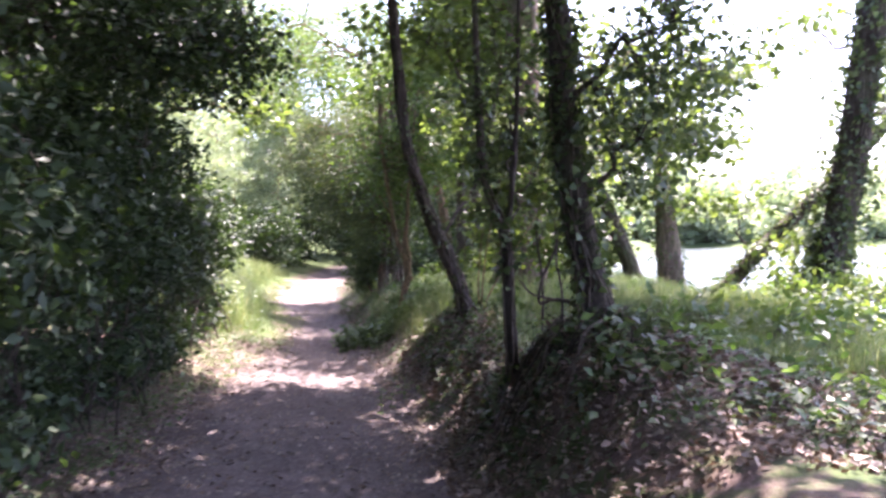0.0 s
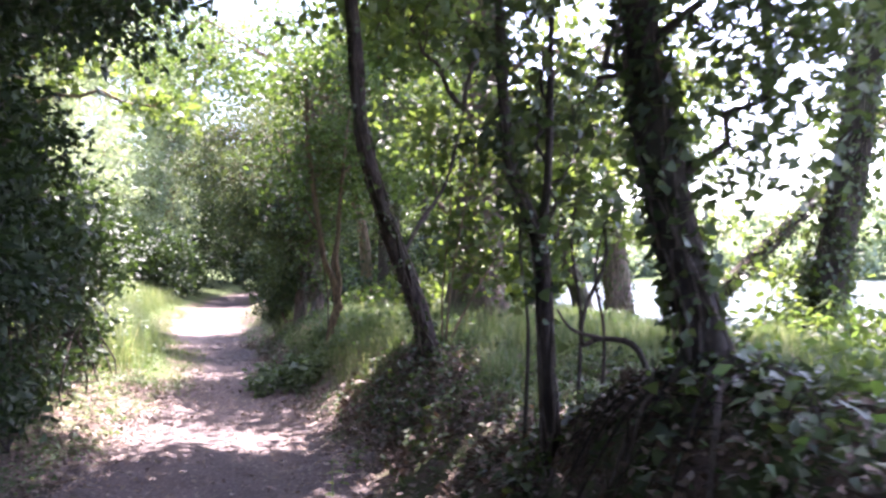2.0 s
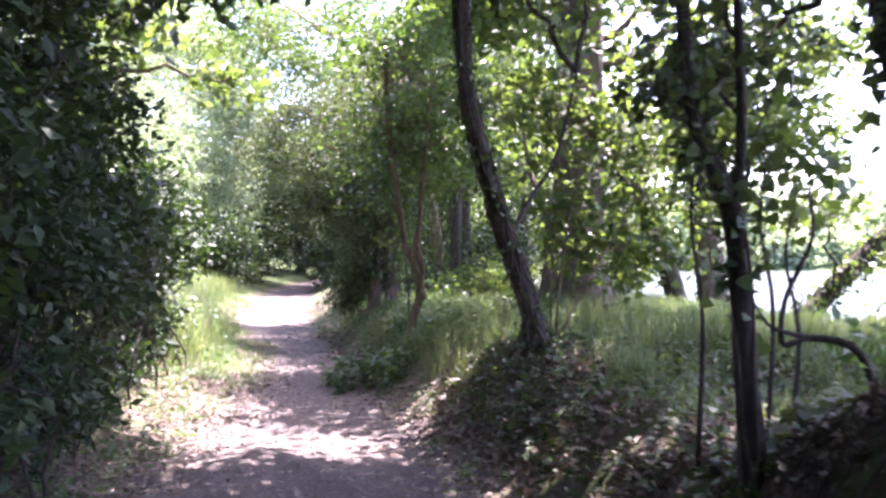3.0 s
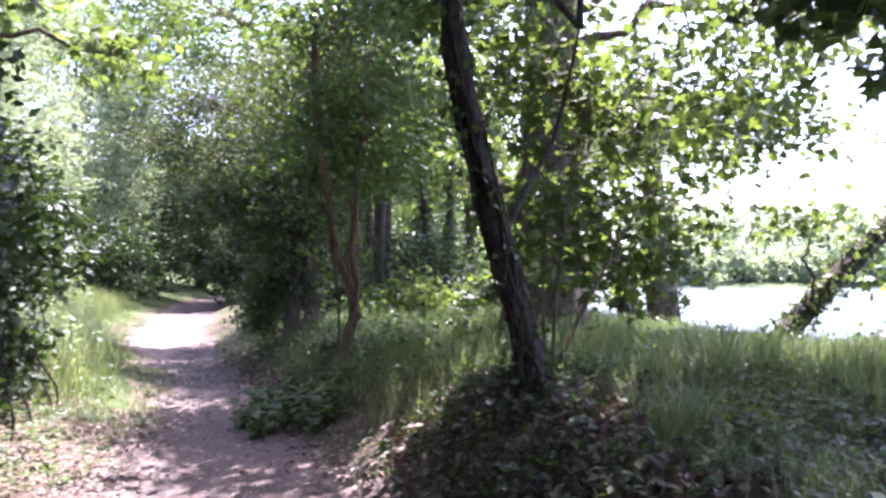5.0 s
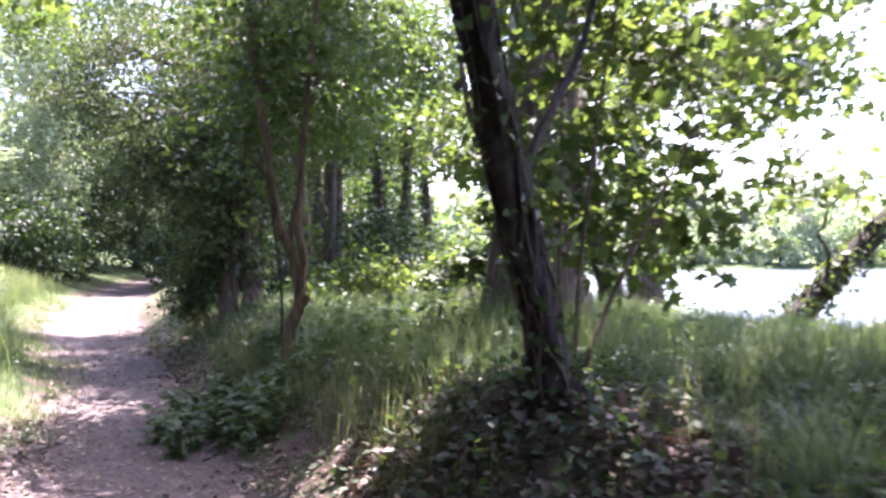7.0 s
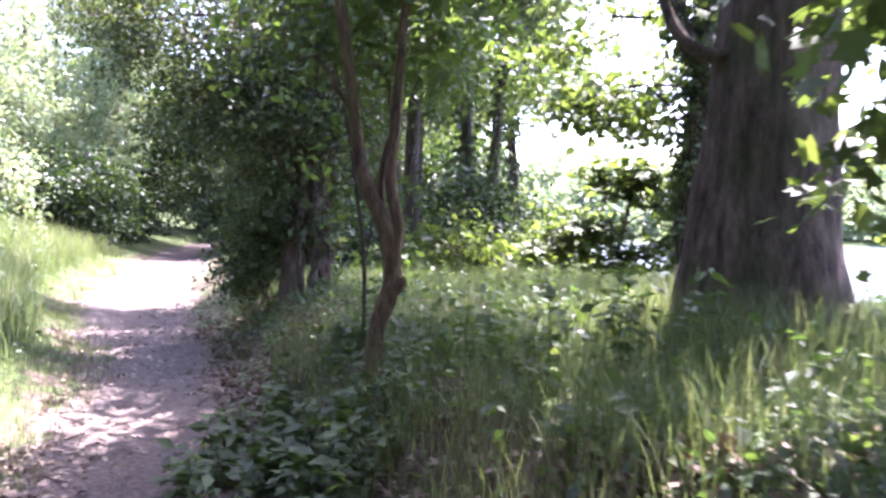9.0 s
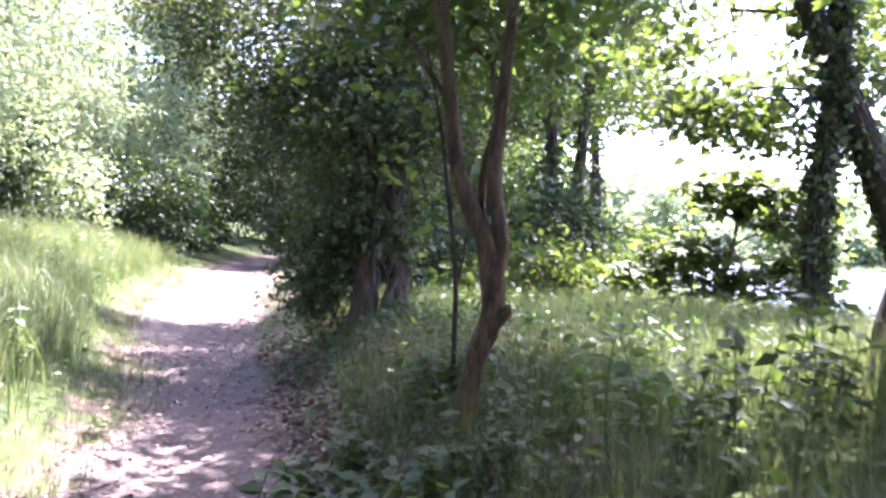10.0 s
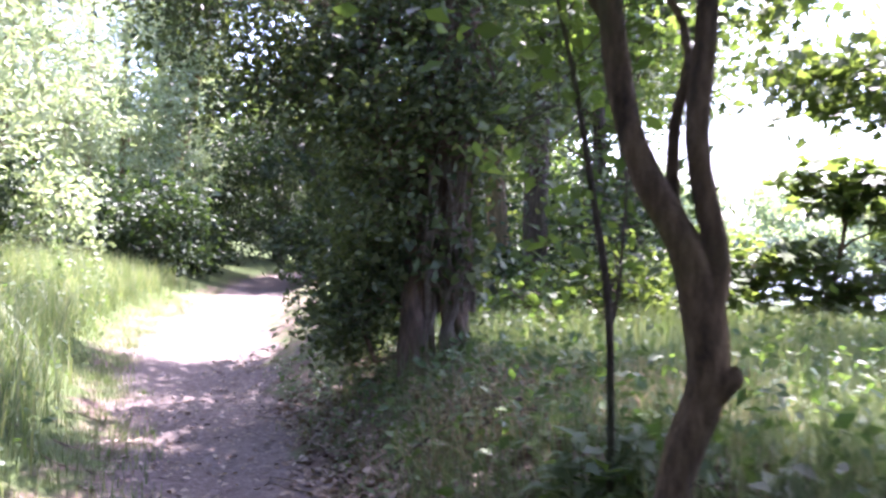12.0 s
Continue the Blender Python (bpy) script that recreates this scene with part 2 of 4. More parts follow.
OVAL = ([(0, 0, 0), (0.27, 0.42, 0.07), (0, 1, -0.06), (-0.27, 0.42, 0.07)], [(0, 1, 2), (0, 2, 3)])
SLIM = ([(0, 0, 0), (0.15, 0.4, 0.04), (0, 1, -0.1), (-0.15, 0.4, 0.04)], [(0, 1, 2), (0, 2, 3)])
IVYLEAF = ([(0, 0.0, 0), (0.46, 0.06, 0.05), (0.34, 0.46, 0.03), (0, 1, -0.08), (-0.34, 0.46, 0.03), (-0.46, 0.06, 0.05)],
           [(0, 1, 2), (0, 2, 3), (0, 3, 4), (0, 4, 5)])
LOBED = ([(0, 0, 0), (0.52, 0.12, 0.03), (0.30, 0.36, 0.05), (0.5, 0.74, -0.04), (0.15, 0.66, 0.04), (0, 1.05, -0.08), (-0.15, 0.66, 0.04), (-0.5, 0.74, -0.04), (-0.30, 0.36, 0.05), (-0.52, 0.12, 0.03)],
         [(0, 1, 2), (0, 2, 4), (2, 3, 4), (0, 4, 6), (4, 5, 6), (0, 6, 8), (6, 7, 8), (0, 8, 9)])


def leaf_mesh(name, places, size, shape, mat, rng, up=0.7, droop=0.35, vary=0.35):
    """One mesh of many blades. up: how far they lie level; droop: how far the tips hang."""
    n = len(places)
    tv, tf = np.asarray(shape[0], float), np.asarray(shape[1])
    nrm = rng.normal(size=(n, 3)) * (1 - up) + np.array([0, 0, up])
    nrm /= np.linalg.norm(nrm, axis=1)[:, None]
    tip = rng.normal(size=(n, 3))
    tip[:, 2] = tip[:, 2] * 0.4 - droop
    tip -= nrm * (tip * nrm).sum(1)[:, None]
    tip /= np.linalg.norm(tip, axis=1)[:, None] + 1e-9
    side = np.cross(tip, nrm)
    s = (np.asarray(size) * rng.uniform(1 - vary, 1 + vary, n))[:, None, None]
    v = np.asarray(places)[:, None] + s * (side[:, None] * tv[None, :, 0:1] + tip[:, None] * tv[None, :, 1:2] + nrm[:, None] * tv[None, :, 2:3])
    f = tf[None] + (np.arange(n) * len(tv))[:, None, None]
    return array_mesh(name, v.reshape(-1, 3), f.reshape(-1, 3), mat)


def clump_places(rng, blobs, spread, per, shell=0.45):
    """Centres of leaf clumps in ellipsoids, and the leaves round them."""
    centres = []
    for cx, cy, cz, rx, ry, rz, count in blobs:
        d = rng.normal(size=(count, 3))
        d /= np.linalg.norm(d, axis=1)[:, None]
        r = rng.uniform(0, 1, count) ** shell * rng.uniform(0.75, 1.12, count)
        centres.append(np.array([cx, cy, cz]) + d * r[:, None] * np.array([rx, ry, rz]))
    centres = np.concatenate(centres)
    k = rng.integers(int(per * 0.5), int(per * 1.5) + 1, len(centres))
    idx = np.repeat(np.arange(len(centres)), k)
    p = centres[idx] + rng.normal(size=(len(idx), 3)) * np.array([spread, spread, spread * 0.55])
    return centres, p


def grow(tubes, rng, start, end, r0, r1, n=7, wander=0.12, sides=6):
    start, end = np.asarray(start, float), np.asarray(end, float)
    L = np.linalg.norm(end - start)
    t = np.linspace(0, 1, n)[:, None]
    pts = start + (end - start) * t
    pts = pts + rng.normal(size=(n, 3)) * wander * L * 0.25 * np.sin(np.pi * t)
    pts[:, 2] += 0.10 * L * np.sin(np.pi * t[:, 0])
    tubes.add(pts, [r0, r1], sides)
    return pts


def tree(name, label, trunk, radii, bark, blobs=(), leaf=MAPLE, shape=LOBED, size=0.10, spread=0.2, per=14, seed=1, rough=0.12, sides=16, rings=30,
         limb=0.04, twig_every=2, up=0.55, group="", category="tree", ivy=None, fork=(), flare=1.5, roots=0, high=()):
    """A tree: trunk through its control points, limbs and twigs to the leaf clumps, crown, and ivy up the trunk. high:
    unseen leaf blobs added overhead to cast shade.
    """
    rng = np.random.default_rng(seed)
    x, y, z = trunk[0]
    ob = thing(name, x, y, z, label, category, group)
    tb = Tubes()
    line = curve(trunk, rings)
    start = line[0] - np.array([0, 0, 0.25])
    line = np.vstack([start, line])
    rad = np.interp(np.linspace(0, 1, len(line)), np.linspace(0, 1, len(radii)), radii)
    up_len = np.linalg.norm(line - line[0], axis=1)
    rad = rad * (1 + (flare - 1) * np.exp(-up_len / (2.2 * radii[0] + 0.12)))
    tb.add(line, rad, sides, rough, seed)
    for pts, rr in fork:
        tb.add(curve(pts, 18), rr, 10, rough * 0.8, seed + 3)
    for i in range(roots):
        a = 2 * math.pi * (i + rng.uniform(-0.3, 0.3)) / roots
        r = radii[0]
        end = (x + math.cos(a) * r * 4.5, y + math.sin(a) * r * 4.5)
        mid = (x + math.cos(a + 0.2) * r * 2.3, y + math.sin(a + 0.2) * r * 2.3)
        tb.add(curve([(x + math.cos(a) * r * 0.5, y + math.sin(a) * r * 0.5, z + r * 1.6), (mid[0], mid[1], hz(*mid) + r * 0.25), (end[0], end[1], hz(*end) - 0.05)], 10),
               [r * 0.42, r * 0.22, r * 0.08], 7, 0.2, seed + i)
    part("trunk", tb.mesh("trunk", bark), ob)
    if blobs:
        centres, leaves = clump_places(rng, blobs, spread, per)
        lt = Tubes()
        tops = np.vstack([line[len(line) // 3:]] + [curve(p, 12) for p, _ in fork])
        for b in blobs:
            c = np.array(b[:3])
            near = tops[np.argmin(np.linalg.norm(tops - c - np.array([0, 0, -0.6]), axis=1))]
            pts = grow(lt, rng, near, c, limb, limb * 0.35, 9, 0.25)
            own = centres[np.linalg.norm((centres - c) / np.array(b[3:6]), axis=1) < 1.15]
            for q in own[::twig_every]:
                s = pts[np.argmin(np.linalg.norm(pts - q, axis=1))]
                grow(lt, rng, s, q, limb * 0.28, 0.003, 5, 0.3, 4)
        part("branchwork", lt.mesh("branchwork", bark), ob, kind="stuff")
        part("crown", leaf_mesh("crown", leaves, size, shape, leaf, rng, up), ob, kind="stuff")
    # Overhead leaves out of view, added only to shade the ground below.
    if high:
        ht = Tubes()
        _, leaves = clump_places(rng, high, 0.3, 24)
        for q in high:
            grow(ht, rng, line[-4], q[:3], limb, limb * 0.4, 9, 0.3)
        part("branchwork", ht.mesh("branchwork", bark), ob, kind="stuff")
        part("shade_crown", leaf_mesh("shade_crown", leaves, 0.23, OVAL, leaf, rng, up), ob, kind="stuff")
    if ivy:
        lo, hi, dens, out, isize = ivy
        sel = line[(line[:, 2] >= lo) & (line[:, 2] <= hi)]
        srad = rad[(line[:, 2] >= lo) & (line[:, 2] <= hi)]
        i = rng.integers(0, len(sel), dens)
        a = rng.uniform(0, 2 * np.pi, dens)
        lump = 0.6 + 0.5 * np.sin(a * 2 + sel[i, 2] * 2.1 + seed) * np.sin(sel[i, 2] * 3.7 + seed)
        r = srad[i] + np.abs(rng.normal(size=dens)) * out * np.clip(lump, 0.15, 1.2)
        p = sel[i] + np.stack([np.cos(a) * r, np.sin(a) * r, rng.normal(size=dens) * 0.12], -1)
        part("ivy", leaf_mesh("ivy", p, isize, IVYLEAF, IVY, rng, 0.35, 0.6), ob, "dark glossy ivy climbing the trunk", "stuff")
        vt = Tubes()
        for k in range(9 if dens > 200 else 4):
            a0 = rng.uniform(0, 6.28)
            tt = np.linspace(0, 1, 40)
            idx = (tt * (len(line) * 0.7)).astype(int)
            aa = a0 + 1.1 * np.sin(tt * 5 + k) + 0.35 * np.sin(tt * 17 + 2 * k) + tt * rng.uniform(-2.5, 2.5)
            rr = rad[idx] * 1.08 + 0.004
            vt.add(np.stack([line[idx, 0] + np.cos(aa) * rr, line[idx, 1] + np.sin(aa) * rr, line[idx, 2]], -1), [0.011, 0.004], 5)
        part("ivy_vine", vt.mesh("ivy_vine", VINE), ob, "pale twisting ivy stems", "stuff")
    return ob


def bush(name, label, blobs, leaf, shape, size, spread, per, seed, up=0.5, group="", stems=6, bark=BARK, category="bush", every=3):
    rng = np.random.default_rng(seed)
    x, y = blobs[0][0], blobs[0][1]
    ob = thing(name, x, y, hz(x, y), label, category, group)
    centres, leaves = clump_places(rng, blobs, spread, per, 0.4)
    leaves = leaves[leaves[:, 2] > height(leaves[:, 0], leaves[:, 1]) + 0.04]
    st = Tubes()
    for b in blobs:
        for i in range(stems):
            bx, by = b[0] + rng.normal() * 0.25 * b[3], b[1] + rng.normal() * 0.25 * b[4]
            pts = grow(st, rng, (bx, by, hz(bx, by) - 0.1), (b[0] + rng.normal() * 0.4 * b[3], b[1] + rng.normal() * 0.4 * b[4], b[2] + 0.3 * b[5]), 0.016, 0.006, 9, 0.3, 5)
            own = centres[rng.integers(0, len(centres), 40 // stems * 3)]
            for q in own[::every]:
                s = pts[np.argmin(np.linalg.norm(pts - q, axis=1))]
                if np.linalg.norm(s - q) < 0.9:
                    grow(st, rng, s, q, 0.010, 0.003, 5, 0.3, 4)
    part("branchwork", st.mesh("branchwork", bark), ob, kind="stuff")
    part("foliage", leaf_mesh("foliage", leaves, size, shape, leaf, rng, up), ob, kind="stuff")
    return ob


# ---- ground and lake ----
def spaced(lo, fine_lo, fine_hi, hi, step, grow_by=1.35):
    mid = list(np.arange(fine_lo, fine_hi + 1e-6, step))
    a, s = [fine_lo], step
    while a[-1] > lo:
        s *= grow_by
        a.append(a[-1] - s)
    b, s = [fine_hi], step
    while b[-1] < hi:
        s *= grow_by
        b.append(b[-1] + s)
    return np.array(a[:0:-1] + mid + b[1:])


gx, gy = spaced(-900, -9, 9, 900, 0.12, 1.18), spaced(-400, 1, 30, 1500, 0.12, 1.12)
GX, GY = np.meshgrid(gx, gy)
GZ = height(GX, GY)
wob = 0.10 * np.sin(GY * 3.1) + 0.07 * np.sin(GY * 7.7 + GX) + 0.05 * np.sin(GX * 9.0 + GY * 2)
tread = 1 - sstep(-0.35, 0.35, np.abs(GX - path_x(GY)) - path_w(GY) + wob)
GZ = GZ + 0.012 * np.sin(GX * 17 + 3 * np.sin(GY * 5)) * np.sin(GY * 19 + 2 * np.sin(GX * 7))
nx, ny = len(gx), len(gy)
i0 = (np.arange(ny - 1)[:, None] * nx + np.arange(nx - 1)[None]).ravel()
ground_me = array_mesh("ground", np.stack([GX, GY, GZ], -1).reshape(-1, 3), np.stack([i0, i0 + 1, i0 + nx + 1, i0 + nx], -1), ground_material(), True)
ground_me.attributes.new("trodden", "FLOAT", "POINT").data.foreach_set("value", tread.astype(np.float32).ravel())
lush_at = np.clip(sstep(13, 15, GY) * sstep(0.3, 0.9, path_x(GY) - path_w(GY) - GX) + sstep(11, 13, GY) * sstep(0.8, 1.6, GX - path_x(GY) - path_w(GY)) + sstep(3.4, 4.4, GX), 0, 1)
ground_me.attributes.new("grassy", "FLOAT", "POINT").data.foreach_set("value", lush_at.astype(np.float32).ravel())
ground = tagged(new("ground", ground_me), "brown trodden earth path between leafy woodland banks", "ground", kind="structure")
wx, wy = np.linspace(-2, 400, 60), np.linspace(-80, 100, 60)
WX, WY = np.meshgrid(wx, wy)
w0 = (np.arange(59)[:, None] * 60 + np.arange(59)[None]).ravel()
lake = tagged(new("water", array_mesh("water", np.stack([WX, WY, 0 * WX + WATER], -1).reshape(-1, 3), np.stack([w0, w0 + 1, w0 + 61, w0 + 60], -1), water_material())),
              "bright pale lake water beyond the bank", "lake", kind="structure")

# ---- trees beside the path ----
# ivy-clad leaning tree on the mound
tree("ivy_tree", "dark leaning tree clad in ivy on a leafy mound", [(2.62, 6.12, 1.12), (2.57, 6.18, 1.5), (2.44, 6.38, 2.3), (2.37, 6.53, 3.0), (2.33, 6.65, 3.8), (2.2, 6.8, 5.2), (2.1, 6.9, 7.0)],
     [0.125, 0.11, 0.105, 0.10, 0.085, 0.05], BARK,
     [(3.2, 6.3, 3.6, 0.8, 0.8, 1.1, 60), (3.4, 6.5, 4.8, 1.1, 1.0, 0.9, 50), (2.0, 6.6, 4.7, 1.1, 1.0, 0.7, 40), (2.95, 6.3, 2.7, 0.4, 0.5, 0.6, 22), (2.3, 8.5, 3.0, 0.38, 0.5, 0.32, 22)],
     IVY, IVYLEAF, 0.062, 0.17, 26, 11, 0.2, 18, 40, 0.03, 2, 0.4, ivy=(1.5, 5.0, 1300, 0.085, 0.065), flare=1.45, roots=5,
     # Unseen blobs added over path and mound to keep the sun off.
     high=[(0.2, 8.4, 7.2, 2.4, 2.2, 0.9, 110), (2.4, 7.6, 7.0, 2.2, 2.2, 0.9, 100), (1.0, 5.0, 7.2, 2.3, 2.2, 0.8, 100), (1.4, 2.0, 6.8, 2.4, 2.2, 0.8, 110), (5.2, 6.0, 7.0, 1.9, 1.9, 0.8, 40), (2.2, 4.6, 6.8, 2.0, 2.2, 0.6, 120), (1.9, 9.6, 7.1, 1.5, 1.4, 0.7, 80), (3.7, 4.0, 7.2, 1.9, 2.2, 0.8, 70), (4.3, 8.6, 7.4, 1.8, 1.9, 0.8, 110)])
# thin dark tree in front of it
tree("slim_tree", "slim dark tree with ivy leaves at the edge of the bank", [(1.88, 6.85, 0.75), (1.86, 6.9, 1.3), (1.83, 7.0, 1.95), (1.66, 7.05, 2.45), (1.61, 7.1, 3.2), (1.58, 7.2, 5.0)],
     [0.046, 0.042, 0.04, 0.036, 0.022], BARK,
     [(1.8, 7.4, 3.4, 0.45, 0.5, 0.9, 26), (1.6, 7.5, 4.6, 0.7, 0.7, 0.9, 34), (2.1, 7.4, 2.5, 0.35, 0.4, 0.6, 12), (1.78, 7.9, 2.8, 0.35, 0.4, 0.35, 18)],
     IVY, IVYLEAF, 0.075, 0.13, 16, 12, 0.15, 10, 30, 0.015, 2, 0.4, ivy=(1.5, 4.5, 380, 0.10, 0.07),
     fork=[([(1.83, 7.0, 1.9), (1.90, 7.1, 2.4), (1.95, 7.35, 3.2), (2.0, 7.4, 4.6)], [0.03, 0.025, 0.015])], flare=1.3)
# leaning red-brown tree
tree("leaning_tree", "leaning dark brown tree with flaking bark on the bank", [(1.06, 10.98, 0.80), (1.0, 10.85, 1.2), (0.865, 10.68, 1.6), (0.70, 10.42, 2.1), (0.565, 10.2, 2.57), (0.44, 10.0, 3.15), (0.38, 9.9, 4.1), (0.25, 9.9, 6.2)],
     [0.095, 0.09, 0.092, 0.08, 0.073, 0.064, 0.04], BARK_LEAN,
     [(0.6, 11.2, 4.6, 1.2, 1.1, 0.8, 60), (1.7, 11.6, 4.6, 1.1, 1.0, 0.9, 24)],
     MAPLE, LOBED, 0.11, 0.2, 14, 13, 0.24, 20, 60, 0.03, 2, 0.5, ivy=(0.85, 4.2, 420, 0.05, 0.05), flare=1.3, roots=9,
     fork=[([(0.78, 10.54, 1.88), (0.98, 10.75, 2.25), (1.25, 11.1, 2.7), (1.45, 11.2, 3.5)], [0.028, 0.022, 0.01])], high=[(0.6, 11.6, 7.0, 2.0, 1.8, 0.8, 90), (2.6, 11.8, 7.2, 2.0, 1.9, 0.8, 70), (-0.6, 10.8, 7.0, 1.6, 1.7, 0.7, 80)])
# sycamore sapling by its foot
tree("sycamore_sapling", "young sycamore with thin stems and bright lobed leaves", [(1.22, 11.2, 0.8), (1.4, 11.3, 1.2), (1.7, 11.5, 1.7), (2.1, 11.8, 2.3)], [0.018, 0.014, 0.008], BARK_GREY,
     [(1.45, 12.0, 2.0, 0.6, 0.7, 0.6, 46), (1.7, 12.2, 3.0, 0.9, 0.8, 0.7, 70), (2.5, 12.4, 2.3, 0.7, 0.7, 0.5, 28), (1.2, 12.2, 3.6, 0.8, 0.8, 0.6, 44), (2.2, 12.3, 1.7, 0.5, 0.6, 0.35, 24), (2.9, 12.6, 3.0, 0.8, 0.7, 0.5, 16)],
     MAPLE, LOBED, 0.095, 0.19, 13, 14, 0.1, 7, 18, 0.012, 2, 0.55,
     fork=[([(1.22, 11.2, 0.8), (1.3, 11.3, 1.6), (1.45, 11.5, 2.4), (1.7, 11.8, 3.4)], [0.016, 0.006]), ([(1.2, 11.2, 0.8), (1.2, 11.4, 1.5), (1.3, 11.8, 2.6), (1.2, 12.1, 3.4)], [0.014, 0.006])], flare=1.1)
# forked tree
tree("forked_tree", "small crooked tree that forks into three mossy stems", [(-0.60, 15.1, 0.55), (-0.56, 15.15, 0.85), (-0.47, 15.18, 1.14), (-0.52, 15.2, 1.48), (-0.66, 15.25, 1.78), (-0.73, 15.3, 2.05), (-0.79, 15.3, 2.5), (-0.95, 15.4, 3.6), (-1.0, 15.5, 5.0)],
     [0.058, 0.056, 0.066, 0.052, 0.044, 0.042, 0.04, 0.022], BARK_GREY,
     [(-1.0, 15.6, 3.6, 0.9, 0.8, 0.7, 50), (-0.3, 15.7, 3.5, 0.9, 0.9, 0.8, 50), (-0.8, 15.8, 4.7, 1.4, 1.3, 0.9, 90), (-0.5, 15.9, 2.75, 0.6, 0.6, 0.35, 18), (-1.3, 15.7, 2.8, 0.5, 0.6, 0.35, 18)],
     ASH, OVAL, 0.105, 0.19, 22, 15, 0.14, 14, 46, 0.02, 2, 0.5,
     fork=[([(-0.47, 15.18, 1.3), (-0.44, 15.2, 1.5), (-0.50, 15.22, 1.85), (-0.47, 15.25, 2.2), (-0.42, 15.3, 3.0), (-0.3, 15.5, 4.3)], [0.046, 0.042, 0.036, 0.014]),
           ([(-0.5, 15.2, 1.45), (-0.56, 15.28, 1.7), (-0.54, 15.3, 2.0), (-0.46, 15.25, 2.16)], [0.024, 0.022, 0.016]),
           ([(-0.45, 15.16, 1.08), (-0.40, 15.14, 1.13), (-0.398, 15.13, 1.165)], [0.042, 0.034, 0.014])], flare=1.3,
     high=[(0.4, 17.4, 5.8, 1.3, 1.4, 0.6, 50)])
# thin sapling beside it
tree("ash_sapling", "thin forked sapling with few leaves", [(-0.69, 15.7, 0.55), (-0.70, 15.72, 1.26), (-0.76, 15.75, 1.7), (-0.84, 15.8, 2.2), (-0.95, 15.85, 2.7)], [0.017, 0.015, 0.012, 0.006], BARK,
     [(-0.9, 16.0, 2.2, 0.45, 0.4, 0.5, 14), (-0.6, 16.0, 1.6, 0.4, 0.4, 0.4, 9)], ASH, OVAL, 0.09, 0.13, 12, 16, 0.1, 7, 20, 0.006, 1, 0.5,
     fork=[([(-0.70, 15.72, 1.2), (-0.66, 15.74, 1.4), (-0.62, 15.8, 1.9)], [0.01, 0.004])], flare=1.1)
# hollow ivy tree
hollow = tree("hollow_tree", "old hollow tree with reddish bark smothered in ivy", [(-1.55, 19.15, 1.25), (-1.55, 19.15, 1.6), (-1.5, 19.15, 2.4), (-1.45, 19.2, 3.4), (-1.4, 19.3, 5.2)], [0.26, 0.25, 0.22, 0.2, 0.12], BARK_RED,
              [(-2.0, 19.2, 3.0, 0.9, 1.1, 1.15, 130), (-2.9, 19.2, 3.5, 1.0, 1.1, 0.75, 56), (-3.1, 19.9, 4.5, 1.0, 1.2, 0.9, 80), (-3.75, 19.8, 4.35, 0.7, 0.9, 0.6, 30), (-3.5, 19.6, 3.55, 0.7, 0.7, 0.5, 32), (-4.2, 19.8, 3.85, 0.6, 0.6, 0.45, 20), (-2.7, 19.2, 2.75, 0.65, 0.7, 0.6, 60), (-2.6, 21.6, 4.4, 1.0, 0.9, 0.6, 60), (-2.9, 23.0, 4.9, 0.9, 0.8, 0.5, 40), (-1.5, 19.4, 4.4, 1.2, 1.4, 1.2, 120), (-1.9, 18.8, 2.2, 0.55, 0.5, 0.8, 50), (-1.1, 19.0, 2.6, 0.55, 0.7, 0.9, 50), (-0.6, 19.8, 4.6, 1.4, 1.2, 1.0, 80), (-2.2, 19.9, 2.2, 0.5, 0.8, 0.9, 60), (-2.1, 19.25, 1.25, 0.32, 0.35, 0.75, 80), (-2.35, 19.5, 1.0, 0.3, 0.4, 0.5, 40)],
              IVY, OVAL, 0.065, 0.18, 46, 17, 0.16, 16, 30, 0.03, 3, 0.4, ivy=(1.25, 4.5, 1900, 0.22, 0.075),
              fork=[([(-1.72, 18.85, 0.40), (-1.70, 18.9, 0.8), (-1.68, 18.95, 1.2), (-1.6, 19.05, 1.7)], [0.12, 0.118, 0.115, 0.12]),
                    ([(-1.22, 18.95, 0.45), (-1.34, 18.98, 0.75), (-1.42, 19.0, 1.15), (-1.45, 19.05, 1.7)], [0.05, 0.042, 0.045, 0.08]),
                    ([(-1.38, 19.45, 0.4), (-1.42, 19.4, 0.9), (-1.5, 19.3, 1.5)], [0.13, 0.11, 0.12])], flare=1.0,
              high=[(0.1, 19.4, 6.4, 1.2, 1.3, 0.7, 70), (-1.5, 22.3, 6.2, 1.0, 1.2, 0.7, 50), (-2.1, 24.4, 6.2, 1.0, 1.0, 0.6, 50), (0.9, 21.0, 6.6, 1.5, 1.5, 0.7, 60)])
vt = Tubes()
vrng = np.random.default_rng(5)
for k in range(9):
    bx = -1.60 + 0.06 * k
    pts = [(bx + 0.08 * k * vrng.uniform(-0.4, 1), 18.8 + vrng.uniform(-0.1, 0.15), 0.45)]
    for zz in (0.75, 1.05, 1.35, 1.7, 2.1):
        pts.append((-1.52 + 0.032 * (k - 3) + vrng.normal() * 0.05, 18.84 + vrng.uniform(-0.02, 0.08), zz))
    vt.add(curve(pts, 22), [0.03, 0.018, 0.012], 6, 0.15, k)
part("ivy_vine", vt.mesh("ivy_vine", VINE), hollow, "pale twisting ivy stems", "stuff")
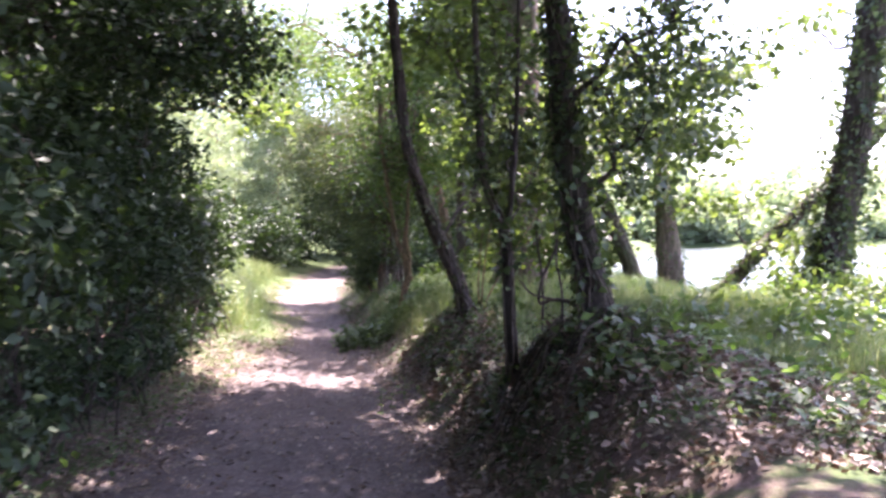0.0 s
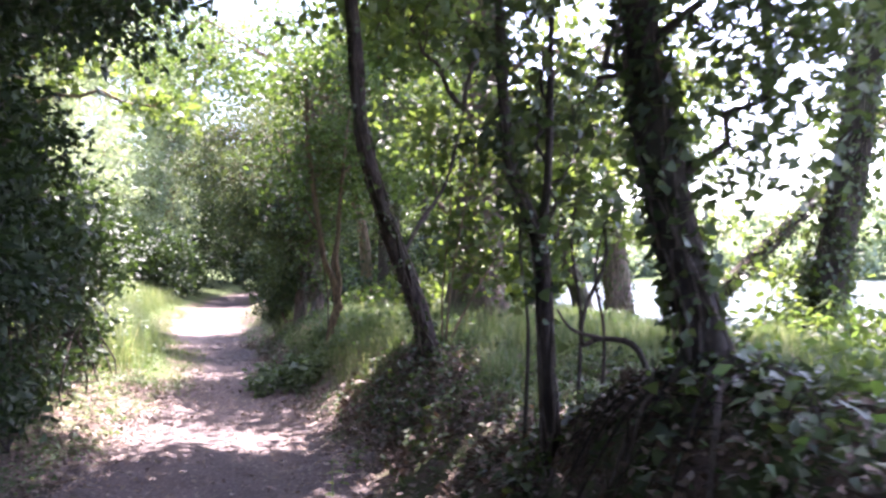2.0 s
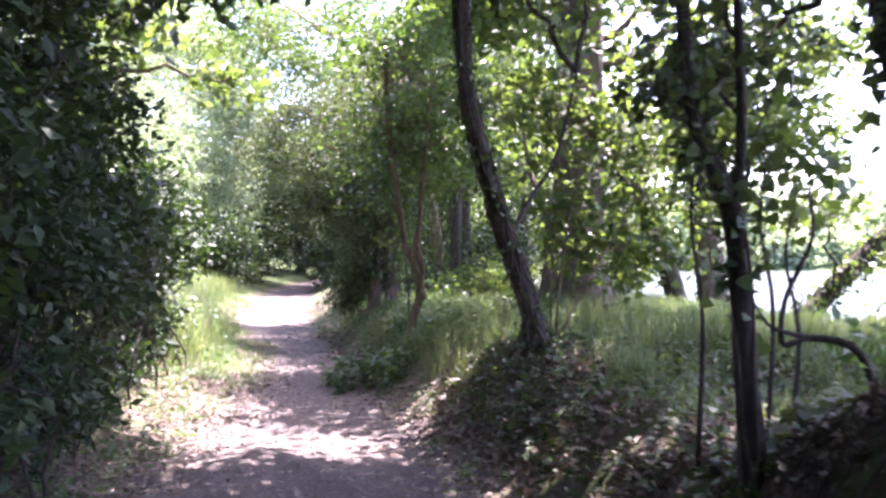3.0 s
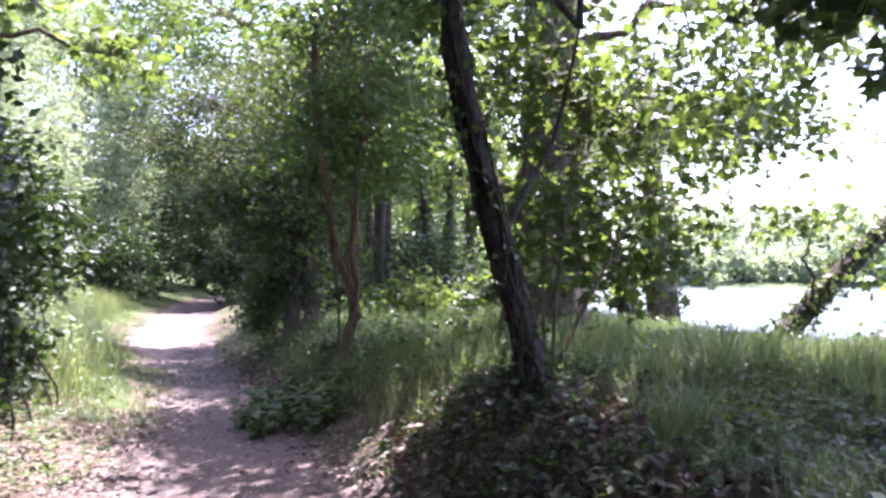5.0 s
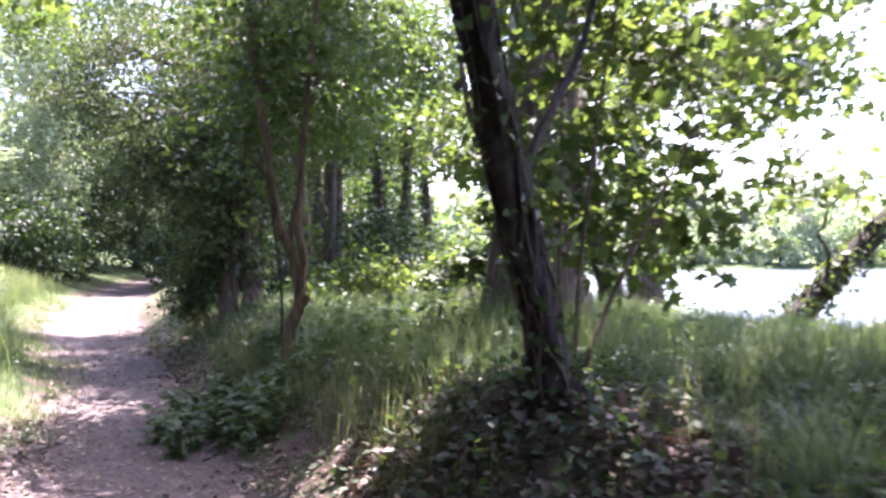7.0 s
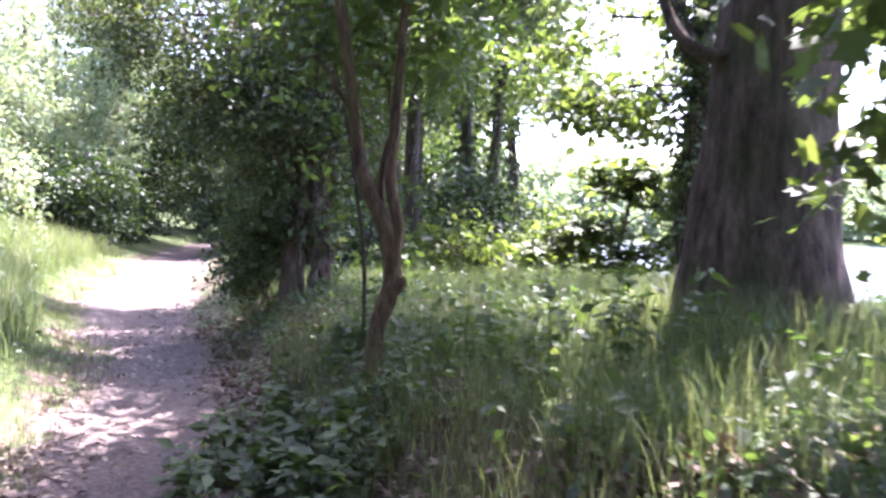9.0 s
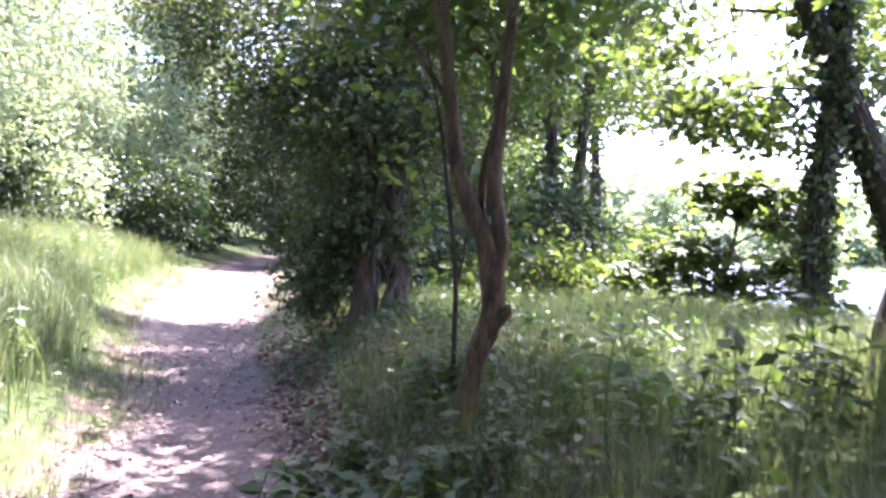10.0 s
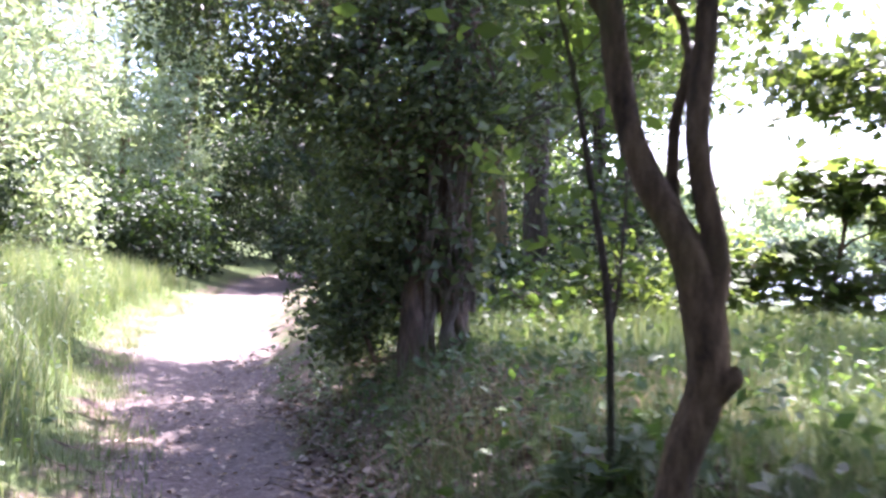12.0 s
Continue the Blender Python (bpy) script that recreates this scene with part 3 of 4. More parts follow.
# broad trunk
tree("broad_tree", "massive old tree with ridged bark, grass at its foot", [(1.68, 14.28, 0.80), (1.68, 14.28, 1.3), (1.70, 14.28, 2.2), (1.74, 14.3, 3.5), (1.8, 14.4, 6.0)], [0.335, 0.325, 0.315, 0.305, 0.27], BARK_OAK,
     [(3.7, 15.2, 3.7, 1.3, 1.3, 0.7, 60), (4.9, 16.2, 3.5, 1.2, 1.2, 0.65, 50), (3.4, 14.8, 5.0, 1.8, 1.6, 1.0, 40), (5.2, 15.6, 4.7, 1.3, 1.4, 0.7, 50), (2.9, 16.6, 3.2, 0.8, 0.8, 0.4, 22)],
     MAPLE, LOBED, 0.115, 0.25, 20, 18, 0.05, 40, 40, 0.06, 2, 0.55, flare=2.0,
     fork=[([(1.62, 14.2, 2.55), (1.3, 14.2, 2.52), (1.1, 14.3, 2.75), (1.0, 14.5, 3.4)], [0.05, 0.045, 0.035, 0.02])], high=[(1.1, 15.8, 6.8, 1.5, 1.7, 0.8, 90), (1.0, 17.6, 6.9, 1.5, 1.5, 0.7, 70)])
# pair of ivy-clad trunks on the lake bank
tree("ivy_column", "upright trunk thickly covered in dark ivy", [(2.95, 19.8, 0.7), (2.95, 19.8, 1.8), (3.0, 19.8, 2.8), (3.1, 19.8, 4.0), (3.2, 19.9, 5.5)], [0.12, 0.11, 0.10, 0.08], BARK,
     [(3.1, 20.2, 4.2, 0.9, 0.9, 0.6, 24), (3.4, 20.0, 5.3, 1.4, 1.2, 0.7, 40)], MAPLE, LOBED, 0.12, 0.2, 12, 19, 0.15, 12, 28, 0.03, 2, 0.5, ivy=(0.8, 4.4, 1500, 0.16, 0.08), group="ivy trunks")
tree("leaning_tree", "leaning bare trunk with ivy along one side", [(4.15, 19.8, 0.5), (3.95, 19.8, 1.2), (3.5, 19.8, 2.4), (3.05, 19.8, 3.4), (2.72, 19.8, 4.1), (2.4, 19.8, 5.2)], [0.17, 0.165, 0.15, 0.13, 0.09], BARK,
     [(2.2, 20.0, 4.9, 1.2, 1.0, 0.6, 30), (3.9, 20.4, 3.6, 0.8, 0.7, 0.35, 14), (2.4, 21.4, 3.25, 1.1, 0.7, 0.28, 30), (3.7, 21.2, 3.6, 1.0, 0.7, 0.3, 24), (1.6, 21.6, 3.9, 0.9, 0.7, 0.35, 22), (1.6, 20.1, 2.95, 0.9, 0.7, 0.32, 34), (2.4, 20.2, 2.75, 0.6, 0.5, 0.22, 18)], MAPLE, LOBED, 0.12, 0.2, 12, 20, 0.15, 14, 30, 0.03, 2, 0.5, ivy=(1.4, 4.2, 500, 0.12, 0.08), group="ivy trunks")
# lake-side trees
tree("ivy_column", "leaning trunk thickly covered in dark ivy by the lake", [(6.65, 14.8, 0.1), (6.85, 14.8, 1.0), (7.2, 14.8, 2.6), (7.6, 14.8, 4.9), (7.9, 14.9, 7.0)], [0.30, 0.27, 0.24, 0.2], BARK,
     [(8.3, 15.0, 4.0, 1.0, 0.9, 0.7, 26), (6.7, 15.0, 1.5, 0.7, 0.6, 0.45, 24), (6.4, 14.6, 0.9, 0.6, 0.6, 0.4, 20), (6.6, 15.4, 5.4, 1.2, 1.1, 0.5, 14)], MAPLE, LOBED, 0.13, 0.22, 12, 21, 0.15, 14, 30, 0.04, 2, 0.5, ivy=(0.3, 6.0, 2600, 0.22, 0.10), group="ivy trunks",
     # Leaf blobs added above the view to shade the right bank.
     high=[(5.9, 11.6, 7.2, 2.0, 2.0, 0.8, 110), (5.4, 9.2, 7.4, 1.6, 1.6, 0.7, 80), (4.4, 12.4, 7.1, 1.6, 1.6, 0.7, 80)])
tree("leaning_tree", "ivy-covered trunk leaning out over the lake", [(5.25, 17.2, 0.25), (5.7, 17.2, 0.75), (6.2, 17.2, 1.3), (6.9, 17.2, 2.0), (7.6, 17.2, 2.65), (8.8, 17.3, 3.9), (9.8, 17.4, 5.2)], [0.16, 0.15, 0.13, 0.12, 0.08], BARK,
     [(8.9, 17.5, 4.4, 1.0, 0.9, 0.5, 24), (5.6, 16.6, 2.3, 0.8, 0.7, 0.35, 18)], MAPLE, LOBED, 0.12, 0.2, 12, 22, 0.15, 12, 34, 0.03, 2, 0.5, ivy=(0.4, 4.0, 1700, 0.12, 0.075), group="ivy trunks", flare=1.2)
tree("old_stump_tree", "old grey trunk with hanging dead ivy by the water", [(5.1, 21.4, 0.0), (5.1, 21.4, 0.8), (5.05, 21.4, 1.6), (4.95, 21.4, 3.0), (4.9, 21.5, 5.0)], [0.32, 0.28, 0.25, 0.2, 0.15], BARK_OAK,
     [(4.4, 21.2, 3.0, 0.9, 0.9, 0.7, 36), (5.6, 21.5, 2.5, 0.8, 0.8, 0.4, 22), (4.6, 21.6, 4.6, 1.5, 1.4, 0.9, 60)], MAPLE, LOBED, 0.13, 0.22, 12, 23, 0.14, 16, 24, 0.03, 2, 0.5, ivy=(0.5, 3.0, 350, 0.16, 0.08))
lg = thing("fallen_log", 6.2, 17.0, hz(6.2, 17.0), "grey fallen log lying out over the water", "log")
t1 = Tubes()
t1.add(curve([(5.7, 16.95, 0.22), (6.3, 17.0, 0.45), (7.3, 17.0, 0.62), (8.6, 17.1, 0.5), (10.0, 17.2, 0.1), (11.2, 17.3, -0.8)], 26), [0.10, 0.15, 0.15, 0.12, 0.07], 12, 0.15, 3)
for k in range(5):
    t1.add(curve([(6.1 + 0.25 * k, 16.95, 0.4 + 0.04 * k), (6.0 + 0.25 * k, 16.8, 0.2), (5.95 + 0.28 * k, 16.75, -0.1)], 8), [0.03, 0.012], 6, 0.1, k)
part("log", t1.mesh("log", BARK_OAK), lg)

# ---- trees further on ----
tree("sycamore_bush", "young sycamore with broad bright leaves before the lake", [(2.6, 22.4, 0.4), (2.7, 22.4, 1.0), (2.85, 22.5, 1.6), (3.0, 22.6, 2.3)], [0.04, 0.03, 0.012], BARK_GREY,
     [(2.9, 22.6, 2.2, 0.85, 0.6, 0.4, 40), (3.7, 22.6, 1.9, 0.7, 0.6, 0.35, 26), (2.1, 22.4, 1.3, 0.9, 0.6, 0.28, 26), (3.6, 22.4, 1.2, 0.8, 0.6, 0.3, 22), (1.6, 22.2, 1.0, 0.6, 0.5, 0.25, 14), (2.8, 22.2, 0.95, 0.8, 0.6, 0.25, 20)],
     MAPLE, LOBED, 0.17, 0.16, 12, 24, 0.1, 8, 16, 0.015, 1, 0.7, flare=1.1)
far_label = "ivy-clad woodland tree with a dense green crown"
NEAR_WOOD = [
    (0.62, 26.4, 0.14, 7.5, 31, IVY, 1),
    (1.25, 28.8, 0.15, 8.0, 32, MAPLE, 1),
    (-0.5, 24.6, 0.16, 7.0, 33, ASH, 0),
    (-0.4, 28.6, 0.18, 7.5, 34, ASH, 0),
    (-0.9, 31.5, 0.2, 8.0, 35, IVY, 1),
    (2.3, 33.0, 0.16, 6.5, 36, MAPLE, 1),
    (-1.6, 34.8, 0.2, 7.0, 37, ASH, 1)]
FAR_WOOD = [
    (-5.4, 41.0, 0.22, 12.0, 38, ASH, 1),
    (-12.6, 44.5, 0.22, 12.0, 39, IVY, 1),
    (-7.3, 46.5, 0.22, 14.0, 40, ASH, 1),
    (-11.0, 52.0, 0.2, 8.0, 41, IVY, 1),
    (-1.2, 39.0, 0.2, 8.0, 42, IVY, 0),
    (-4.0, 44.0, 0.2, 13.0, 43, ASH, 0),
    (-14.5, 52.0, 0.25, 9.0, 44, IVY, 0),
    (-9.3, 60.0, 0.25, 9.0, 45, IVY, 0)]
for x, y, r, h, s, leafy, ivied in NEAR_WOOD + FAR_WOOD:
    rg = np.random.default_rng(s)
    z0 = hz(x, y)
    lean = rg.normal() * 0.3
    blobs = []
    low = 1.9 if y > 38 else 2.6
    for k in range(6 if h < 10 else 11):
        a = k * 1.05 + rg.uniform(0, 1)
        blobs.append((x + math.cos(a) * 1.3 + lean, y + math.sin(a) * 1.3, z0 + rg.uniform(low + 0.9, h - 1.2), 1.5, 1.5, 1.1, 34))
    blobs.append((x + lean, y, z0 + h - 0.8, 1.8, 1.8, 1.3, 40))
    tree("woodland_tree", far_label, [(x, y, z0), (x + 0.1 * lean, y, z0 + 1.5), (x + 0.5 * lean, y, z0 + 3.5), (x + lean, y, z0 + h - 1)], [r, r * 0.85, r * 0.7, r * 0.35], BARK, blobs, leafy,
         OVAL, 0.16, 0.30, 24, s, 0.14, 10, 18, 0.04, 6, 0.5, group="woodland trees", ivy=(z0 + 0.4, z0 + 4.5, 520, 0.22, 0.12) if ivied else None)
# trees on the left slope, sun and haze put into their pale leaf colour
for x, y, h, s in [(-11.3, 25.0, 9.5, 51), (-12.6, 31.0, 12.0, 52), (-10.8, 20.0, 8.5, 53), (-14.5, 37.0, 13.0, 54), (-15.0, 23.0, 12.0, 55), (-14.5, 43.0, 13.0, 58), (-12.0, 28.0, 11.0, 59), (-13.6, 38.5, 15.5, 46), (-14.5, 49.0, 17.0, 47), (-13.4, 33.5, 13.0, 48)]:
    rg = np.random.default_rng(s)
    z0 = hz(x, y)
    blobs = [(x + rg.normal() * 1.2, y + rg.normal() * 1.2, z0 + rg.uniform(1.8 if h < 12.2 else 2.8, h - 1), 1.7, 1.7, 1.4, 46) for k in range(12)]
    tree("willow_tree", "tree with loose grey-green foliage, sun and haze put into its pale colour", [(x, y, z0), (x, y, z0 + 2), (x + 0.3, y, z0 + h - 1.5)], [0.13, 0.11, 0.05], BARK_GREY, blobs, SUN_HAZED, SLIM, 0.205, 0.28, 22, s, 0.12, 10, 16, 0.04, 5, 0.4, group="pale trees")
tree("willow_tree", "tall tree arching high over the far path, sun and haze in its leaf colour", [(-11.4, 40.0, hz(-11.4, 40.0)), (-11.2, 40.0, 4.0), (-10.2, 40.0, 9.0), (-9.2, 40.0, 13.5)], [0.2, 0.16, 0.12, 0.05], BARK_GREY,
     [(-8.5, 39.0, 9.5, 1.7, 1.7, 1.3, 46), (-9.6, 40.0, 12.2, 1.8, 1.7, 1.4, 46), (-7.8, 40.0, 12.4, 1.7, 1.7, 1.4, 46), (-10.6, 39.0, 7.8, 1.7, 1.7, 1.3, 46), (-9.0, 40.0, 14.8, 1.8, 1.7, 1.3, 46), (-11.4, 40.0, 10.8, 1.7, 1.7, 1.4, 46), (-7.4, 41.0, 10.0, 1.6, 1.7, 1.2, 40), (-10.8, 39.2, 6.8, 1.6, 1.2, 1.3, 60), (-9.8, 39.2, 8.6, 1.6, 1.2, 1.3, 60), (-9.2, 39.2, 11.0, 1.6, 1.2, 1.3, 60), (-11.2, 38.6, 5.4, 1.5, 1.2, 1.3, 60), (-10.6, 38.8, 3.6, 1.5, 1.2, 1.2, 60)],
     SUN_HAZED, SLIM, 0.22, 0.3, 24, 64, 0.12, 10, 20, 0.05, 5, 0.4, group="pale trees")
# tall ash whose boughs fill the view above the path
tree("ash_tree", "tall ash with light green boughs high over the path", [(-1.0, 25.6, hz(-1.0, 25.6)), (-1.2, 25.6, 3.0), (-2.2, 25.5, 5.4), (-3.6, 25.4, 7.4)], [0.17, 0.14, 0.11, 0.05], BARK_GREY,
     [(-5.2, 25.0, 7.3, 1.6, 1.3, 1.0, 70), (-6.6, 26.0, 8.4, 1.6, 1.3, 1.1, 70), (-4.0, 24.6, 6.2, 1.2, 1.1, 0.7, 45), (-6.9, 27.0, 6.6, 1.2, 1.2, 0.8, 45), (-8.0, 27.5, 7.6, 1.2, 1.2, 0.9, 45), (-3.2, 25.6, 8.4, 1.6, 1.4, 1.0, 60)],
     ASH, OVAL, 0.13, 0.24, 22, 67, 0.12, 10, 24, 0.04, 3, 0.5)
# dark evergreens that close over the path and make a tunnel of it
tree("holly_tree", "dark evergreen arching low over the far path", [(-6.2, 40.0, hz(-6.2, 40.0)), (-6.3, 40.1, 2.0), (-7.0, 40.3, 3.8), (-8.0, 40.5, 5.0)], [0.16, 0.13, 0.1, 0.05], BARK,
     [(-8.3, 40.0, 4.2, 2.0, 1.4, 0.9, 120), (-6.3, 40.0, 2.2, 0.8, 1.2, 1.8, 100), (-7.6, 42.6, 4.4, 2.2, 1.6, 1.2, 120), (-6.4, 42.6, 2.4, 0.9, 1.4, 2.0, 90), (-7.0, 45.0, 4.4, 2.0, 1.6, 1.2, 90)],
     HOLLY, OVAL, 0.16, 0.24, 24, 65, 0.12, 10, 20, 0.04, 4, 0.45)
tree("holly_tree", "dark evergreen arching low over the far path", [(-11.2, 42.0, hz(-11.2, 42.0)), (-11.0, 42.0, 2.0), (-10.4, 42.2, 3.8), (-9.6, 42.4, 5.0)], [0.16, 0.13, 0.1, 0.05], BARK,
     [(-10.2, 41.6, 4.3, 1.8, 1.6, 1.1, 120), (-11.0, 41.2, 2.2, 0.9, 1.4, 2.0, 120), (-10.0, 44.4, 4.6, 2.0, 1.6, 1.2, 110), (-11.4, 47.0, 2.4, 1.3, 1.6, 2.4, 120), (-10.6, 51.5, 2.2, 2.2, 1.4, 2.2, 200), (-9.8, 49.5, 5.0, 2.4, 2.0, 1.2, 120), (-12.2, 44.6, 2.4, 1.0, 1.5, 2.2, 110)],
     HOLLY, OVAL, 0.16, 0.24, 24, 66, 0.12, 10, 20, 0.04, 4, 0.45)
# overhanging sycamore left of the path
tree("sycamore_tree", "sycamore whose bright boughs reach across the path", [(-6.2, 14.8, 0.6), (-6.0, 14.9, 2.2), (-5.6, 15.0, 4.0), (-5.2, 15.2, 6.5)], [0.2, 0.17, 0.14, 0.07], BARK_GREY,
     [(-3.6, 15.9, 4.4, 0.9, 0.7, 0.3, 16), (-5.0, 15.3, 5.2, 1.2, 1.2, 0.7, 40), (-6.2, 15.6, 3.8, 0.9, 1.2, 1.0, 50), (-6.6, 16.0, 6.6, 1.5, 1.6, 1.0, 60), (-6.9, 16.6, 2.6, 0.8, 1.1, 1.0, 44)],
     MAPLE, LOBED, 0.14, 0.22, 13, 56, 0.12, 12, 24, 0.05, 2, 0.55)
# dark hedge tree over the start of the path
tree("holly_tree", "dark holly-like tree overhanging the start of the path", [(-3.6, 6.5, 0.8), (-3.5, 6.6, 2.2), (-3.1, 6.8, 3.6), (-2.6, 7.0, 5.2)], [0.2, 0.17, 0.13, 0.07], BARK,
     [(-1.3, 7.0, 3.85, 0.95, 1.6, 0.6, 140), (-0.75, 7.1, 3.75, 0.55, 0.9, 0.35, 40), (-1.7, 7.0, 4.4, 1.2, 2.2, 0.65, 130), (-2.8, 6.0, 4.4, 1.5, 2.6, 0.9, 150), (-1.9, 5.2, 5.4, 2.2, 3.0, 0.9, 190), (-1.4, 9.0, 6.0, 2.0, 2.4, 0.8, 150), (-2.6, 2.0, 6.0, 2.4, 2.4, 0.8, 130), (-3.0, 9.5, 4.2, 1.2, 1.8, 0.9, 90)], HOLLY, OVAL, 0.085, 0.17, 24, 57, 0.12, 12, 24, 0.04, 3, 0.45,
     high=[(-1.6, 12.6, 7.0, 1.4, 1.2, 0.7, 55), (-2.6, 10.5, 6.6, 1.6, 1.6, 0.7, 60)])

# unseen trees added to close the canopy and shade the start of the walk
for x, y, h, s in [(5.6, 1.0, 8.0, 91), (5.4, -4.5, 8.5, 92), (-2.6, -1.5, 8.0, 93), (-1.2, -7.0, 8.0, 94), (4.6, -9.5, 8.5, 95), (-4.8, 3.0, 8.5, 96), (-5.6, 9.5, 8.0, 97), (1.5, -13.0, 8.0, 98)]:
    rg = np.random.default_rng(s)
    z0 = hz(x, y)
    blobs = [(x + rg.normal() * 1.3 + (1.2 if x < 0 else -1.6), y + rg.normal() * 1.5, z0 + rg.uniform(4.3, h - 0.8), 1.9, 1.9, 0.9, 55) for k in range(8)]
    tree("woodland_tree", "unseen woodland tree added to shade the start of the path", [(x, y, z0), (x, y, z0 + 2), (x + (0.5 if x < 0 else -0.6), y, z0 + h - 1.5)], [0.2, 0.17, 0.08], BARK, blobs, HOLLY, OVAL, 0.23, 0.32, 24, s, 0.12, 10, 16, 0.05, 6, 0.5, group="woodland trees")

# ---- hedge and bushes ----
for k, y in enumerate(np.arange(1.0, 14.2, 1.45)):
    e = float(path_x(y) - path_w(y) - np.interp(y, [9, 12.6, 14], [-0.2, 0.45, 0.65]))
    g = hz(e - 1.0, y)
    top = 1.0 if y < 12.5 else 0.75
    bush("holly_bush", "dense dark evergreen hedge bush with shaded bare stems", [(e - 0.65, y, g + 1.7, 0.75, 0.85, 0.8, 105), (e - 1.1, y, g + 2.9 * top, 0.95, 0.9, 0.8, 90), (e - 0.95, y + 0.3, g + 0.45, 0.55, 0.8, 0.5, 52)],
         HOLLY, OVAL, 0.105, 0.125, 24, 60 + k, 0.4, "hedge bushes", 3, every=2)
for k, y in enumerate(np.arange(-2.0, 14.0, 2.3)):
    e = float(path_x(y) - path_w(y))
    bush("thicket", "dark thicket behind the hedge", [(e - 3.4, y, hz(e - 3.4, y) + 1.5, 1.2, 1.4, 1.5, 70), (e - 3.6, y + 1, hz(e - 3.6, y) + 3.6, 1.3, 1.4, 1.2, 60)], HOLLY, OVAL, 0.15, 0.26, 20, 80 + k, 0.4, "thicket bushes", 4)
# The palest shrubs have sunlight and haze put into their leaf colour.
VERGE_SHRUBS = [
    (-11.6, 32.2, 1.2, 1.6, 1.2, SUN_HAZED, 100), (-14.0, 31.0, 1.3, 1.8, 1.4, SUN_HAZED, 100),
    (-10.2, 35.0, 1.4, 2.0, 1.7, HOLLY, 230), (-10.6, 22.0, 2.0, 1.5, 1.4, SUN_HAZED, 90), (-11.2, 25.8, 2.2, 1.6, 1.5, SUN_HAZED, 90),
    (-13.2, 20.0, 2.4, 1.8, 1.8, SUN_HAZED, 90), (-11.2, 38.5, 1.7, 1.6, 1.5, SUN_HAZED, 110), (-12.4, 30.5, 1.3, 1.7, 1.3, HOLLY, 110),
    (-12.2, 26.5, 1.2, 1.5, 1.2, SUN_HAZED, 90), (-16.5, 41.0, 1.8, 2.3, 2.0, ASH, 100), (-19.5, 36.0, 1.8, 2.5, 2.2, ASH, 100),
    (-22.0, 31.0, 1.8, 2.5, 2.2, ASH, 100), (-18.5, 31.5, 1.5, 2.2, 1.8, SUN_HAZED, 90), (-17.2, 27.0, 2.6, 2.2, 1.8, SUN_HAZED, 90),
    (-16.5, 22.0, 2.6, 2.2, 1.8, SUN_HAZED, 90)]
LAKESIDE_SHRUBS = [
    (4.0, 9.6, 0.75, 0.5, 0.45, NETTLE, 34), (4.7, 8.6, 0.7, 0.6, 0.5, MAPLE, 40), (5.3, 9.8, 0.6, 0.6, 0.5, NETTLE, 36), (4.5, 10.9, 0.7, 0.5, 0.4, MAPLE, 26), (5.7, 11.8, 0.6, 0.7, 0.55, NETTLE, 40), (4.9, 7.6, 0.6, 0.55, 0.45, NETTLE, 34),
    (0.2, 23.2, 0.95, 0.9, 0.6, MAPLE, 60), (-0.7, 21.6, 0.75, 0.5, 0.45, ASH, 30), (0.5, 25.2, 1.5, 1.3, 1.1, HOLLY, 100),
    (1.6, 24.6, 0.9, 0.9, 0.6, MAPLE, 50), (1.2, 36.0, 1.7, 2.4, 1.9, HOLLY, 150), (0.6, 31.0, 1.2, 1.6, 1.1, MAPLE, 80),
    (3.2, 31.0, 0.9, 1.4, 0.9, MAPLE, 60), (6.3, 13.0, 0.75, 0.9, 0.7, MAPLE, 60), (5.5, 10.6, 0.6, 0.9, 0.6, MAPLE, 60),
    (7.4, 11.5, 0.9, 1.1, 1.0, MAPLE, 60)]
PATH_END_SHRUBS = [
    (-10.4, 38.2, 1.1, 1.1, 1.0, HOLLY, 110), (-6.5, 37.4, 1.1, 0.9, 1.0, HOLLY, 80), (-10.6, 40.2, 1.2, 1.0, 1.2, HOLLY, 100),
    (-12.3, 43.0, 1.9, 2.2, 1.9, SUN_HAZED, 150), (-13.0, 48.0, 2.0, 2.0, 2.0, IVY, 110), (-8.0, 49.5, 2.0, 1.6, 2.0, IVY, 110),
    (-10.4, 50.0, 4.6, 2.6, 1.4, IVY, 120), (-7.0, 43.5, 1.9, 1.3, 1.7, IVY, 80), (-12.2, 46.2, 3.6, 1.8, 1.6, IVY, 90),
    (-12.8, 48.5, 3.0, 2.4, 2.6, HOLLY, 130), (-6.4, 47.5, 2.8, 1.9, 2.6, HOLLY, 110), (-11.8, 63.0, 2.8, 4.2, 2.9, HOLLY, 160)]
WOOD_EDGE_SHRUBS = [
    (-1.6, 23.2, 1.1, 0.8, 0.7, HOLLY, 60), (-2.2, 35.0, 1.8, 2.2, 1.9, HOLLY, 150), (-4.6, 39.0, 1.8, 2.0, 1.9, HOLLY, 130),
    (-1.2, 26.5, 1.0, 1.3, 0.8, ASH, 60), (-2.6, 22.2, 0.7, 0.4, 0.5, ASH, 24)]
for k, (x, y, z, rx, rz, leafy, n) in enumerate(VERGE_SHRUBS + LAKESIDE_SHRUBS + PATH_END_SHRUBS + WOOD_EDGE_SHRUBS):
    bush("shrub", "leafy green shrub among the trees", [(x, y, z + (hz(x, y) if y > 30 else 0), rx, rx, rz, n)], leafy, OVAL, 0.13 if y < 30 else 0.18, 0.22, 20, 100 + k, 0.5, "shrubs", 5)

